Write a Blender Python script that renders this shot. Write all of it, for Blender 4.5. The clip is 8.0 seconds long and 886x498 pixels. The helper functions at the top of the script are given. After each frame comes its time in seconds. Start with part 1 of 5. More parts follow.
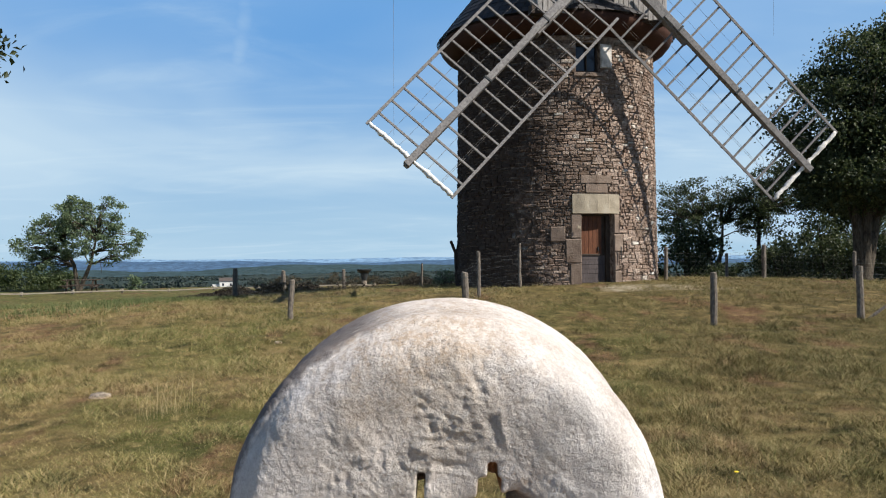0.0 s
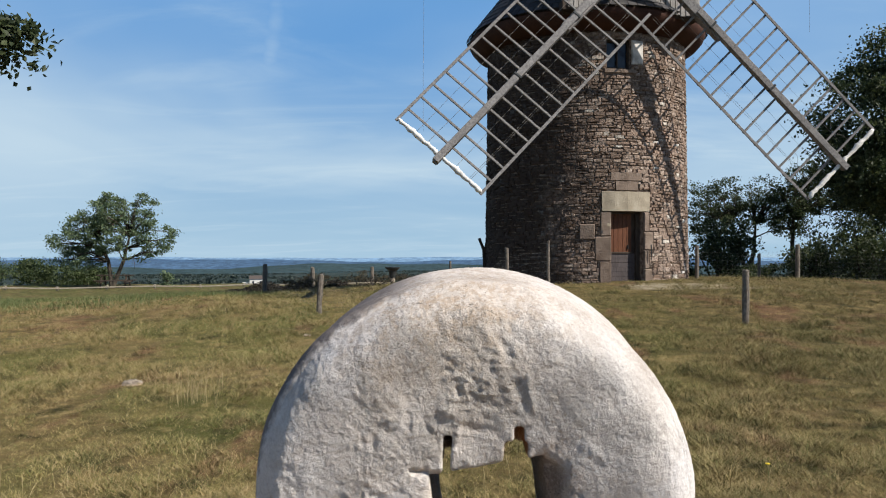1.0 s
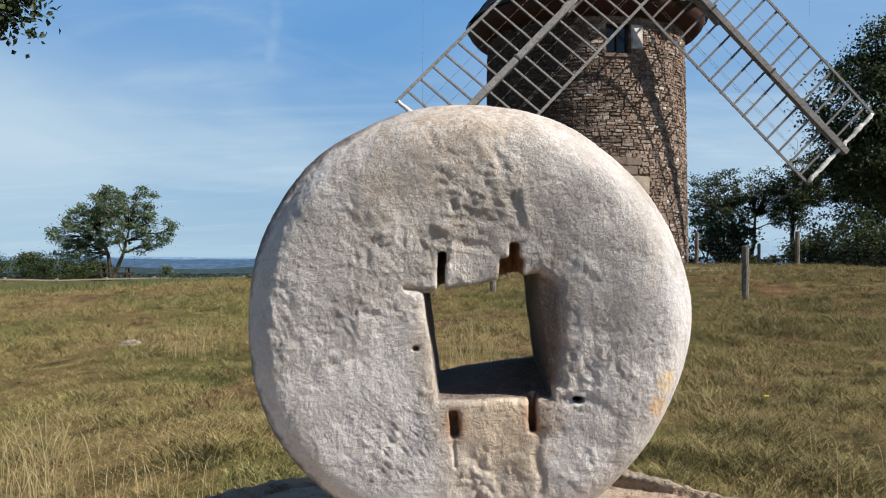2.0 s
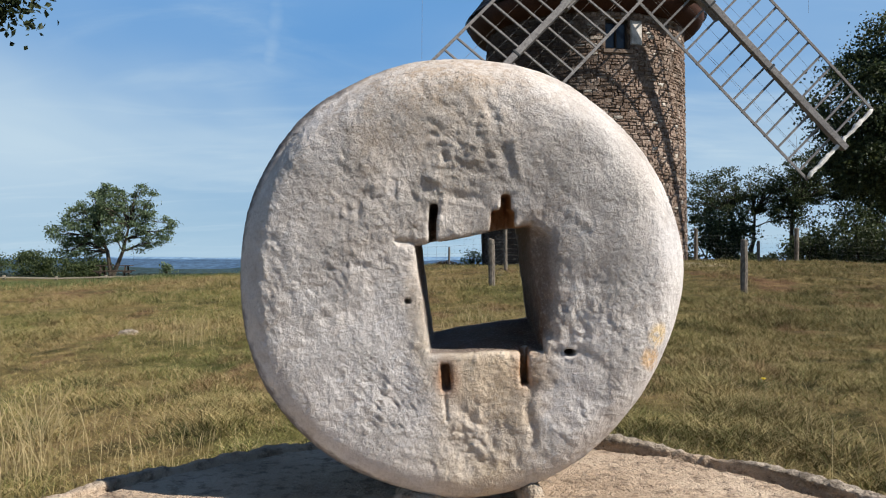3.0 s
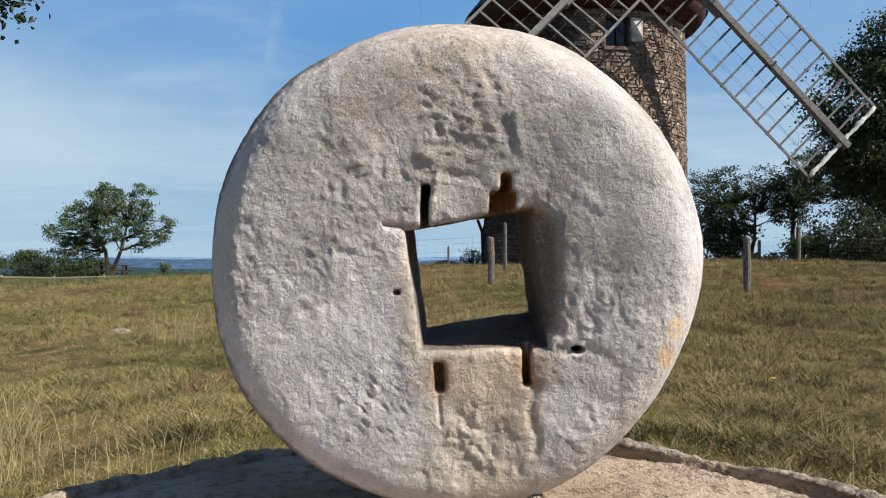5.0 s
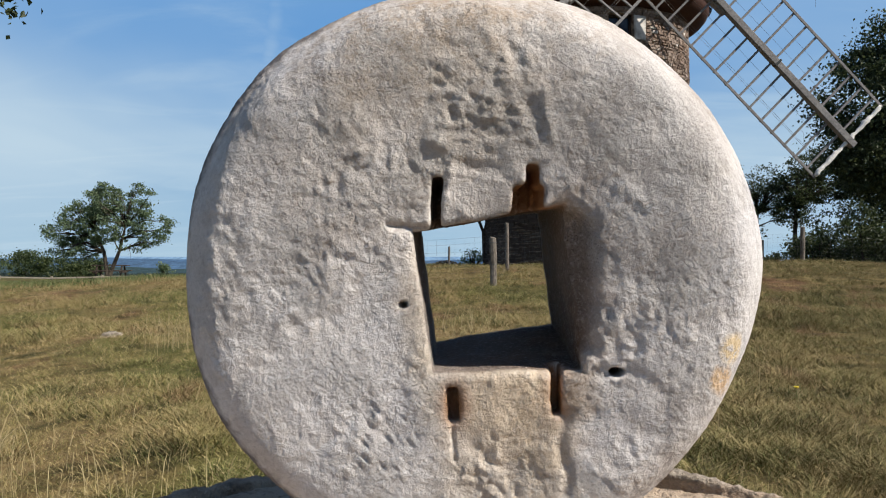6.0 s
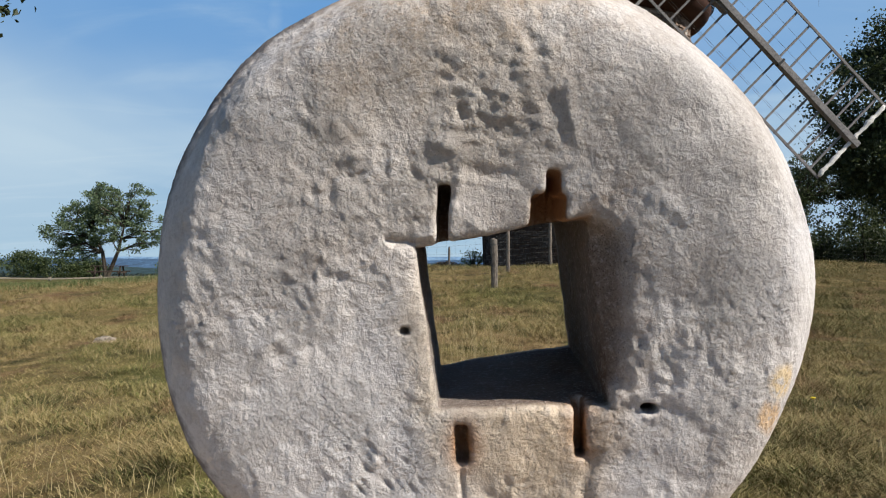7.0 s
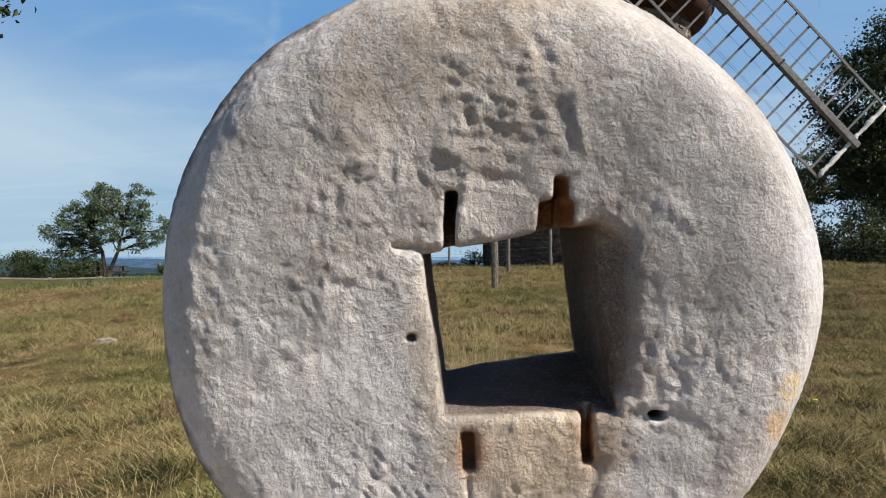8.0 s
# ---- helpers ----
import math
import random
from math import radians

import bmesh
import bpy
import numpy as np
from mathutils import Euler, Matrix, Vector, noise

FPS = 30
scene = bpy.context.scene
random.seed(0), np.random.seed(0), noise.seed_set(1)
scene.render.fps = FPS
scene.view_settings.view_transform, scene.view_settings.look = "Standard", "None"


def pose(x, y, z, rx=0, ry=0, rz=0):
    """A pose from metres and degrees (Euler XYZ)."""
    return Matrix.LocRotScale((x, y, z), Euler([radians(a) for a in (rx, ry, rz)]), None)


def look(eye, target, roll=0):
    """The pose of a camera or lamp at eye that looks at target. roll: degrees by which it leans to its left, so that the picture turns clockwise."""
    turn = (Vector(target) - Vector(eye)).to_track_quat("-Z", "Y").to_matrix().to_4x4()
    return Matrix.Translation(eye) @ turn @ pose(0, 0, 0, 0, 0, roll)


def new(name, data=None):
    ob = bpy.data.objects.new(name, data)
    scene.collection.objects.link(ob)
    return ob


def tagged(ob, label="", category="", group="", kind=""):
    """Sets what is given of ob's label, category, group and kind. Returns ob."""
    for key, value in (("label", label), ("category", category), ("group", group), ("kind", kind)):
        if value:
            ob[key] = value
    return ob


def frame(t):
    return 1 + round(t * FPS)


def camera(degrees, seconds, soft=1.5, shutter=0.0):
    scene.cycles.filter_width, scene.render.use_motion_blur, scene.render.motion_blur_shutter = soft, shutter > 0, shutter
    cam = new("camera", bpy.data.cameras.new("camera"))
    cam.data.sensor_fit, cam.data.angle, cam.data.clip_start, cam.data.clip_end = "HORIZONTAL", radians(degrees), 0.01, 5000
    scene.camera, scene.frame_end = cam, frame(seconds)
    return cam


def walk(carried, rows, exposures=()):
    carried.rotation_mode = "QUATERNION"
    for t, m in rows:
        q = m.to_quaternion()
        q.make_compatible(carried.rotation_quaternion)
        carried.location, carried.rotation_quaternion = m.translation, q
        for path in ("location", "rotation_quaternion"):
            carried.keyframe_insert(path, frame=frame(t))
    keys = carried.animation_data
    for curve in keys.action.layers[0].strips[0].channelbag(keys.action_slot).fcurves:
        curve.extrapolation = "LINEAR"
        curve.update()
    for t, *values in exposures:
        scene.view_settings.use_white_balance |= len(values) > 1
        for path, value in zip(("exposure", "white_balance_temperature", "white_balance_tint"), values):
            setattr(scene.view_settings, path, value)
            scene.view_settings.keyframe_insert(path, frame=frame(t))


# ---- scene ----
# ---------------------------------------------------------------- camera
cam = camera(60.0, 8.0, soft=1.1)
PATH = [  # seconds, x, y, z, yaw; a slight roll fades in the first moments
    (0.0, 0.000, 0.002, 1.806, -2.12), (0.1, 0.001, 0.002, 1.806, -0.60), (0.2, 0.002, 0.002, 1.805, -0.06),
    (0.3, 0.002, 0.002, 1.803, 0.00), (0.5, 0.003, 0.002, 1.799, 0.00), (0.8, 0.002, 0.002, 1.784, 0.00), (0.9, 0.001, 0.002, 1.761, 0.00),
    (1.0, 0.000, 0.002, 1.720, -0.01), (1.1, 0.000, 0.002, 1.672, -0.01), (1.2, 0.000, 0.005, 1.619, -0.01),
    (1.3, 0.000, 0.009, 1.564, -0.01), (1.5, 0.002, 0.015, 1.456, -0.01), (1.7, 0.006, 0.019, 1.365, -0.01),
    (2.2, 0.018, 0.023, 1.262, -0.01), (2.8, 0.029, 0.024, 1.200, -0.02), (3.0, 0.033, 0.024, 1.176, -0.02),
    (3.2, 0.038, 0.024, 1.165, -0.02), (3.5, 0.042, 0.027, 1.161, -0.02), (4.0, 0.046, 0.027, 1.157, -0.02),
    (4.3, 0.050, 0.052, 1.151, -0.03), (4.5, 0.052, 0.089, 1.147, -0.04), (4.7, 0.051, 0.132, 1.146, -0.05),
    (5.2, 0.042, 0.262, 1.147, -0.05), (5.8, 0.025, 0.408, 1.153, -0.06), (6.0, 0.020, 0.456, 1.157, -0.06),
    (6.5, 0.009, 0.561, 1.174, -0.07), (6.8, 0.008, 0.612, 1.182, -0.07), (7.0, 0.008, 0.633, 1.187, -0.08),
    (7.2, 0.008, 0.641, 1.193, -0.08), (7.5, 0.006, 0.641, 1.198, -0.09), (8.0, -0.003, 0.638, 1.197, -0.10)]
walk(cam, [(t, pose(x, y, z, 90.55, 0.45 * max(0.0, 1 - t / 0.15) ** 2, w)) for t, x, y, z, w in PATH], exposures=[(0.0, 0.70), (0.4, 0.60), (4.0, 0.56), (6.0, 0.53), (8.0, 0.51)])

# ---------------------------------------------------------------- world and sun
SUN_AZ = radians(115)   # clockwise from north (+y): the sun stands to the right, a little behind
SUN_EL = radians(42)
SUN_DIR = Vector((math.sin(SUN_AZ) * math.cos(SUN_EL), math.cos(SUN_AZ) * math.cos(SUN_EL), math.sin(SUN_EL)))
sun = new("sun", bpy.data.lights.new("sun", "SUN"))
sun.data.energy, sun.data.angle, sun.data.color = 5.0, radians(0.53), (1.0, 0.93, 0.83)
sun.matrix_world = look(SUN_DIR * 60, (0, 0, 0))

world = bpy.data.worlds.new("sky")
scene.world = world
world.use_nodes = True
wn, wl = world.node_tree.nodes, world.node_tree.links
wn.clear()


def wnode(kind, **kw):
    n = wn.new(kind)
    for k, v in kw.items():
        n.inputs[k.replace("_", " ")].default_value = v
    return n


sky = wn.new("ShaderNodeTexSky")
sky.sky_type, sky.sun_disc = "NISHITA", False
sky.sun_elevation, sky.sun_rotation = SUN_EL, SUN_AZ
sky.altitude, sky.air_density, sky.dust_density, sky.ozone_density = 300, 1.0, 0.08, 5.0
geo = wn.new("ShaderNodeTexCoord")
sep = wn.new("ShaderNodeSeparateXYZ")
wl.new(geo.outputs["Generated"], sep.inputs[0])


def wmath(op, a, b=None, clamp=False):
    n = wn.new("ShaderNodeMath")
    n.operation, n.use_clamp = op, clamp
    for i, v in enumerate((a, b)):
        if v is None:
            continue
        if isinstance(v, (int, float)):
            n.inputs[i].default_value = v
        else:
            wl.new(v, n.inputs[i])
    return n.outputs[0]


# thin cirrus on a flat layer overhead
up = wmath("ADD", wmath("MAXIMUM", sep.outputs["Z"], 0.0), 0.12)
cx, cy = wmath("DIVIDE", sep.outputs["X"], up), wmath("DIVIDE", sep.outputs["Y"], up)
flat = wn.new("ShaderNodeCombineXYZ")
wl.new(cx, flat.inputs[0]), wl.new(cy, flat.inputs[1])


def cloud(scale, stretch, turn, low, high, detail=6.0, rough=0.55, dist=0.6):
    m = wn.new("ShaderNodeMapping")
    m.inputs["Rotation"].default_value = (0, 0, radians(turn))
    m.inputs["Scale"].default_value = (scale, scale * stretch, 1)
    wl.new(flat.outputs[0], m.inputs[0])
    n = wnode("ShaderNodeTexNoise", Scale=1.0, Detail=detail, Roughness=rough, Distortion=dist)
    wl.new(m.outputs[0], n.inputs["Vector"])
    r = wn.new("ShaderNodeMapRange")
    r.interpolation_type = "SMOOTHSTEP"
    r.inputs["From Min"].default_value, r.inputs["From Max"].default_value = low, high
    wl.new(n.outputs["Fac"], r.inputs["Value"])
    return r.outputs["Result"]


def wmix(fac, a, b):
    n = wn.new("ShaderNodeMix")
    n.data_type = "RGBA"
    for v, k in ((fac, "Factor"), (a, "A"), (b, "B")):
        if isinstance(v, tuple):
            n.inputs[k].default_value = (*v, 1)
        else:
            wl.new(v, n.inputs[k])
    return n.outputs["Result"]


def wsmooth(v, a, b):
    r = wn.new("ShaderNodeMapRange")
    r.interpolation_type = "SMOOTHSTEP"
    r.inputs["From Min"].default_value, r.inputs["From Max"].default_value = a, b
    wl.new(v, r.inputs["Value"])
    return r.outputs["Result"]


# bright summer haze low in the sky, clear blue above, thin cirrus in between
alt = sep.outputs["Z"]
low_sky = wmix(wsmooth(alt, -0.02, 0.30), (4.6, 6.85, 8.8), (1.60, 4.1, 8.2))
air = wmix(wsmooth(alt, 0.30, 0.55), low_sky, sky.outputs[0])
veil = cloud(0.26, 1.25, 28, 0.34, 0.64, 5.0, 0.5, 0.6)
wisp = cloud(0.85, 2.2, -28, 0.46, 0.84, 7.0, 0.55, 0.9)
band = wmath("MULTIPLY", wsmooth(alt, 0.05, 0.13), wmath("SUBTRACT", 1.0, wsmooth(alt, 0.14, 0.27)))
cover = wmath("ADD", wmath("MULTIPLY", veil, wmath("ADD", 0.42, wmath("MULTIPLY", band, 0.46))), wmath("MULTIPLY", wisp, 0.40), clamp=True)
cover = wmath("MULTIPLY", cover, wmath("SUBTRACT", 1.0, wsmooth(alt, 0.20, 0.52)))
# one thin upright wisp
ratio_u = wmath("DIVIDE", sep.outputs["X"], wmath("MAXIMUM", sep.outputs["Y"], 0.05))
off = wmath("ABSOLUTE", wmath("ADD", ratio_u, wmath("ADD", 0.255, wmath("MULTIPLY", alt, -0.12))))
thin = wmath("MULTIPLY", wmath("SUBTRACT", 1.0, wsmooth(off, 0.0, 0.022)), wsmooth(alt, 0.17, 0.26))
thin = wmath("MULTIPLY", thin, wmath("MULTIPLY", cloud(2.2, 1.0, 0, 0.3, 0.7, 5.0, 0.55, 0.5), 0.35))
cover = wmath("MAXIMUM", cover, thin)
final_sky = wmix(cover, air, (7.0, 8.8, 10.1))
bg = wn.new("ShaderNodeBackground")
bg.inputs["Strength"].default_value = 0.055
wl.new(final_sky, bg.inputs["Color"])
wout = wn.new("ShaderNodeOutputWorld")
wl.new(bg.outputs[0], wout.inputs[0])


# ---------------------------------------------------------------- materials
class Mat:
    """A small builder for procedural materials."""

    def __init__(self, name, rough=0.85, spec=0.3):
        self.m = bpy.data.materials.new(name)
        self.m.use_nodes = True
        self.n, self.l = self.m.node_tree.nodes, self.m.node_tree.links
        self.b = self.n["Principled BSDF"]
        self.b.inputs["Roughness"].default_value = rough
        self.b.inputs["Specular IOR Level"].default_value = spec
        self.obj = self.n.new("ShaderNodeTexCoord").outputs["Object"]
        self.geo = self.n.new("ShaderNodeNewGeometry")
        self.pos = self.geo.outputs["Position"]
        self.bump_last = None

    def put(self, v, socket):
        if isinstance(v, (int, float)):
            socket.default_value = v
        elif isinstance(v, tuple):
            socket.default_value = (*v, 1) if len(v) == 3 and socket.type == "RGBA" else v
        else:
            self.l.new(v, socket)

    def noise(self, scale, detail=4.0, rough=0.55, dist=0.0, vec=None, stretch=None, color=False):
        vec = vec or self.obj
        if stretch:
            mp = self.n.new("ShaderNodeMapping")
            mp.inputs["Scale"].default_value = stretch
            self.l.new(vec, mp.inputs[0])
            vec = mp.outputs[0]
        t = self.n.new("ShaderNodeTexNoise")
        t.inputs["Scale"].default_value, t.inputs["Detail"].default_value = scale, detail
        t.inputs["Roughness"].default_value, t.inputs["Distortion"].default_value = rough, dist
        self.l.new(vec, t.inputs["Vector"])
        return t.outputs["Color" if color else "Fac"]

    def voronoi(self, scale, vec=None, feature="F1", out="Distance", rand=1.0):
        t = self.n.new("ShaderNodeTexVoronoi")
        t.feature = feature
        t.inputs["Scale"].default_value, t.inputs["Randomness"].default_value = scale, rand
        self.l.new(vec or self.obj, t.inputs["Vector"])
        return t.outputs[out]

    def ramp(self, fac, *stops):
        r = self.n.new("ShaderNodeValToRGB")
        e = r.color_ramp.elements
        while len(e) < len(stops):
            e.new(0.5)
        for el, (p, c) in zip(e, stops):
            el.position = p
            el.color = (*c, 1) if isinstance(c, tuple) else (c, c, c, 1)
        self.l.new(fac, r.inputs[0])
        return r.outputs[0]

    def range(self, v, a, b, c=0.0, d=1.0):
        r = self.n.new("ShaderNodeMapRange")
        for k, x in zip(("From Min", "From Max", "To Min", "To Max"), (a, b, c, d)):
            r.inputs[k].default_value = x
        self.l.new(v, r.inputs["Value"])
        return r.outputs["Result"]

    def mix(self, fac, a, b, blend="MIX"):
        x = self.n.new("ShaderNodeMix")
        x.data_type, x.blend_type = "RGBA", blend
        self.put(fac, x.inputs["Factor"]), self.put(a, x.inputs["A"]), self.put(b, x.inputs["B"])
        return x.outputs["Result"]

    def math(self, op, a, b=0.0, clamp=False):
        x = self.n.new("ShaderNodeMath")
        x.operation, x.use_clamp = op, clamp
        self.put(a, x.inputs[0]), self.put(b, x.inputs[1])
        return x.outputs[0]

    def xyz(self, vec, axis):
        s = self.n.new("ShaderNodeSeparateXYZ")
        self.l.new(vec, s.inputs[0])
        return s.outputs[axis]

    def rand(self):
        return self.n.new("ShaderNodeObjectInfo").outputs["Random"]

    def island(self):
        return self.geo.outputs["Random Per Island"]

    def bump(self, h, dist, strength=1.0):
        b = self.n.new("ShaderNodeBump")
        b.inputs["Distance"].default_value, b.inputs["Strength"].default_value = dist, strength
        self.l.new(h, b.inputs["Height"])
        if self.bump_last:
            self.l.new(self.bump_last, b.inputs["Normal"])
        self.bump_last = b.outputs[0]
        self.l.new(self.bump_last, self.b.inputs["Normal"])
        return self

    def color(self, c):
        self.put(c, self.b.inputs["Base Color"])
        return self

    def set(self, name, v):
        self.put(v, self.b.inputs[name])
        return self


def blob(m, x, y, z, r, soft=0.5, wobble=None, squash=(1, 1, 1)):
    """1 inside a round patch about a point of object space, fading out."""
    v = m.n.new("ShaderNodeVectorMath")
    v.operation = "SUBTRACT"
    m.l.new(m.obj, v.inputs[0])
    v.inputs[1].default_value = (x, y, z)
    s = m.n.new("ShaderNodeVectorMath")
    s.operation = "MULTIPLY"
    m.l.new(v.outputs[0], s.inputs[0])
    s.inputs[1].default_value = squash
    ln = m.n.new("ShaderNodeVectorMath")
    ln.operation = "LENGTH"
    m.l.new(s.outputs[0], ln.inputs[0])
    d = ln.outputs["Value"]
    if wobble is not None:
        d = m.math("ADD", d, wobble)
    return m.range(d, r * (1 + soft), r * (1 - soft), 0, 1)


def make_millstone_mat():
    m = Mat("pale_limestone", 0.95, 0.1)
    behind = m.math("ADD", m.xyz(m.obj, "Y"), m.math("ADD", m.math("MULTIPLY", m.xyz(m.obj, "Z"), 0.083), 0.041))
    big, mid, fine = m.noise(3.2, 4), m.noise(16, 5, 0.6), m.noise(90, 4, 0.6)
    c = m.ramp(big, (0.30, (0.40, 0.350, 0.318)), (0.5, (0.548, 0.516, 0.502)), (0.72, (0.545, 0.530, 0.546)))
    c = m.mix(m.range(mid, 0.36, 0.62, 0.0, 0.55), c, m.mix(0.5, c, (0.68, 0.64, 0.60)))
    c = m.mix(m.range(mid, 0.50, 0.30, 0.0, 0.42), c, (0.34, 0.29, 0.24))
    wob = m.range(m.noise(14, 3), 0, 1, -0.045, 0.045)
    # warmer fresh stone under the opening and along its edges
    c = m.mix(m.math("MULTIPLY", blob(m, 0.06, 0, -0.232, 0.10, 0.55, wob, (0.85, 0.3, 1)), 0.9), c, (0.72, 0.55, 0.36))
    c = m.mix(m.math("MULTIPLY", blob(m, -0.080, 0, -0.10, 0.06, 0.6, wob, (1.5, 0.3, 0.5)), 0.75), c, (0.80, 0.65, 0.47))
    c = m.mix(m.math("MULTIPLY", blob(m, 0.02, 0, -0.46, 0.10, 0.6, wob, (0.6, 0.3, 1)), 0.35), c, (0.48, 0.38, 0.24))
    # iron stain by the upper slots, ochre lichen near the rim, brown dust on top
    c = m.mix(m.math("MULTIPLY", blob(m, 0.115, 0.03, 0.135, 0.045, 0.6, wob, (1, 0.5, 1)), 0.25), c, (0.40, 0.20, 0.09))
    crust = m.range(m.noise(70, 3), 0.34, 0.46)
    for lx, lz, lr, lc in ((0.468, -0.132, 0.026, (0.62, 0.47, 0.27)), (0.452, -0.190, 0.025, (0.60, 0.41, 0.24))):
        c = m.mix(m.math("MULTIPLY", m.math("MULTIPLY", blob(m, lx, 0, lz, lr, 0.25, m.range(m.noise(30, 3), 0, 1, -0.014, 0.014), (1.1, 0.10, 0.9)), crust), 0.92), c, lc)
    c = m.mix(m.math("MULTIPLY", blob(m, 0.06, 0, -0.38, 0.14, 0.45, wob, (1.35, 0.2, 0.75)), m.range(m.noise(22, 4), 0.35, 0.6, 0.2, 0.7)), c, (0.47, 0.37, 0.255))
    # painted shade: a brown tint down the eye's hollowed right edge
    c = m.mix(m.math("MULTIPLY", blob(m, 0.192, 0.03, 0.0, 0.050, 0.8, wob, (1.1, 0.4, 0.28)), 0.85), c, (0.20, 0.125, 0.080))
    c = m.mix(m.math("MULTIPLY", blob(m, -0.06, 0, 0.47, 0.17, 0.8, wob, (0.6, 0.35, 1.2)), m.range(m.noise(40, 5, 0.7), 0.44, 0.60, 0, 0.8)), c, (0.32, 0.235, 0.165))
    c = m.mix(m.math("MULTIPLY", blob(m, -0.02, 0, 0.33, 0.17, 0.7, wob, (0.8, 0.5, 0.7)), 0.35), c, (0.50, 0.42, 0.33))
    # black lichen specks on the upper shoulder
    speck = m.math("MULTIPLY", blob(m, -0.02, 0.02, 0.46, 0.15, 0.6, wob, (0.55, 0.5, 1.3)), m.range(m.noise(75, 4, 0.7), 0.60, 0.68))
    c = m.mix(m.math("MULTIPLY", speck, 0.8), c, (0.10, 0.085, 0.07))
    c = m.mix(m.range(fine, 0.62, 0.74, 0, 0.45), c, (0.27, 0.235, 0.20))
    # raw brown stone inside the eye and its slots, with their shade painted in
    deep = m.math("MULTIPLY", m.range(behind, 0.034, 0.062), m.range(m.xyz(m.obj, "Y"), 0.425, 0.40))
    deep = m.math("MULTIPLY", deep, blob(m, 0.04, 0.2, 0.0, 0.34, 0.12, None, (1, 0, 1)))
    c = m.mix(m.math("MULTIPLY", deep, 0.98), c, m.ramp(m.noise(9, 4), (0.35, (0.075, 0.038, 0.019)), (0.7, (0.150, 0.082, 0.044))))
    # grey skin on the worn quarter beside the slots
    c = m.mix(m.math("MULTIPLY", blob(m, 0.30, 0, 0.20, 0.20, 0.7, wob, (1, 0.2, 0.8)), 0.6), c, m.mix(m.range(mid, 0.4, 0.6), (0.355, 0.330, 0.312), (0.445, 0.425, 0.410)))
    # paler bluish weathering low on the face
    c = m.mix(m.math("MULTIPLY", blob(m, -0.24, 0, -0.2, 0.26, 0.7, wob, (1, 0.2, 1)), 0.45), c, m.mix(m.range(mid, 0.4, 0.6), (0.56, 0.54, 0.535), (0.68, 0.665, 0.67)))
    grain = m.noise(130, 6, 0.8)
    c = m.mix(m.range(grain, 0.50, 0.36, 0.0, 0.55), c, m.mix(0.5, c, (0.22, 0.18, 0.145)))
    c = m.mix(m.range(grain, 0.52, 0.66, 0.0, 0.4), c, (0.70, 0.655, 0.615))
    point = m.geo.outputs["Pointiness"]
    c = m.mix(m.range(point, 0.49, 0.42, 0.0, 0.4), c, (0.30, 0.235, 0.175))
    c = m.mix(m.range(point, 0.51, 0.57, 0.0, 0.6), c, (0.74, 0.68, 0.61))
    rust = m.math("MAXIMUM", m.math("MULTIPLY", blob(m, 0.112, 0.05, 0.150, 0.048, 0.4, None, (1, 0.3, 0.9)), m.range(behind, 0.036, 0.048)), m.math("MULTIPLY", blob(m, -0.03, 0.03, -0.235, 0.028, 0.5, None, (1, 0.6, 0.7)), m.range(behind, 0.022, 0.035)))
    rust = m.math("MAXIMUM", rust, m.math("MULTIPLY", blob(m, 0.155, 0.03, -0.22, 0.03, 0.5, None, (1, 0.6, 0.7)), m.range(behind, 0.022, 0.035)))
    c = m.mix(m.math("MULTIPLY", rust, 0.9), c, (0.40, 0.195, 0.088))
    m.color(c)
    edge_d = m.n.new("ShaderNodeVectorMath")
    edge_d.operation = "LENGTH"
    flat = m.n.new("ShaderNodeVectorMath")
    flat.operation = "MULTIPLY"
    m.l.new(m.obj, flat.inputs[0])
    flat.inputs[1].default_value = (1, 0, 1)
    m.l.new(flat.outputs[0], edge_d.inputs[0])
    rough = m.math("MULTIPLY", m.range(m.noise(8, 3), 0.35, 0.62, 0.35, 1.0), m.range(edge_d.outputs["Value"], 0.44, 0.51, 1.0, 0.4))
    # shade on the rim's left side, painted in as a ragged dark band
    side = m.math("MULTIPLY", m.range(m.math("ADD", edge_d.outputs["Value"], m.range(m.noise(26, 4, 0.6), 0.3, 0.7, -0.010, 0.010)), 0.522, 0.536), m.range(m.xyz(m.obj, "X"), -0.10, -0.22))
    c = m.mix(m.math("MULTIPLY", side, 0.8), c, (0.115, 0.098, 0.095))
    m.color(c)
    # tool marks: fine grooves that run upright, level or aslant from patch to patch
    def grooves(turn, across, along, seed):
        mp = m.n.new("ShaderNodeMapping")
        mp.inputs["Location"].default_value = (seed, seed, seed)
        mp.inputs["Rotation"].default_value = (0, radians(turn), 0)
        mp.inputs["Scale"].default_value = (across, 60, along)
        m.l.new(m.obj, mp.inputs[0])
        return m.noise(1.0, 3, 0.6, 0.7, vec=mp.outputs[0])

    px, pz = m.xyz(m.obj, "X"), m.xyz(m.obj, "Z")
    sway = m.range(m.noise(6, 2), 0.3, 0.7, -0.5, 0.5)
    level = m.range(m.math("ADD", m.math("ADD", px, pz), sway), 0.10, 0.40)
    aslant = m.math("MULTIPLY", m.range(m.math("ADD", m.math("SUBTRACT", m.math("MULTIPLY", px, -1.0), pz), sway), 0.15, 0.45), 1.0)
    mark = m.mix(aslant, m.mix(level, grooves(10, 130, 80, 1.0), grooves(80, 150, 75, 2.0)), grooves(38, 140, 65, 3.0))
    patchy = m.range(m.noise(11, 3, 0.6), 0.36, 0.60, 0.35, 1.0)
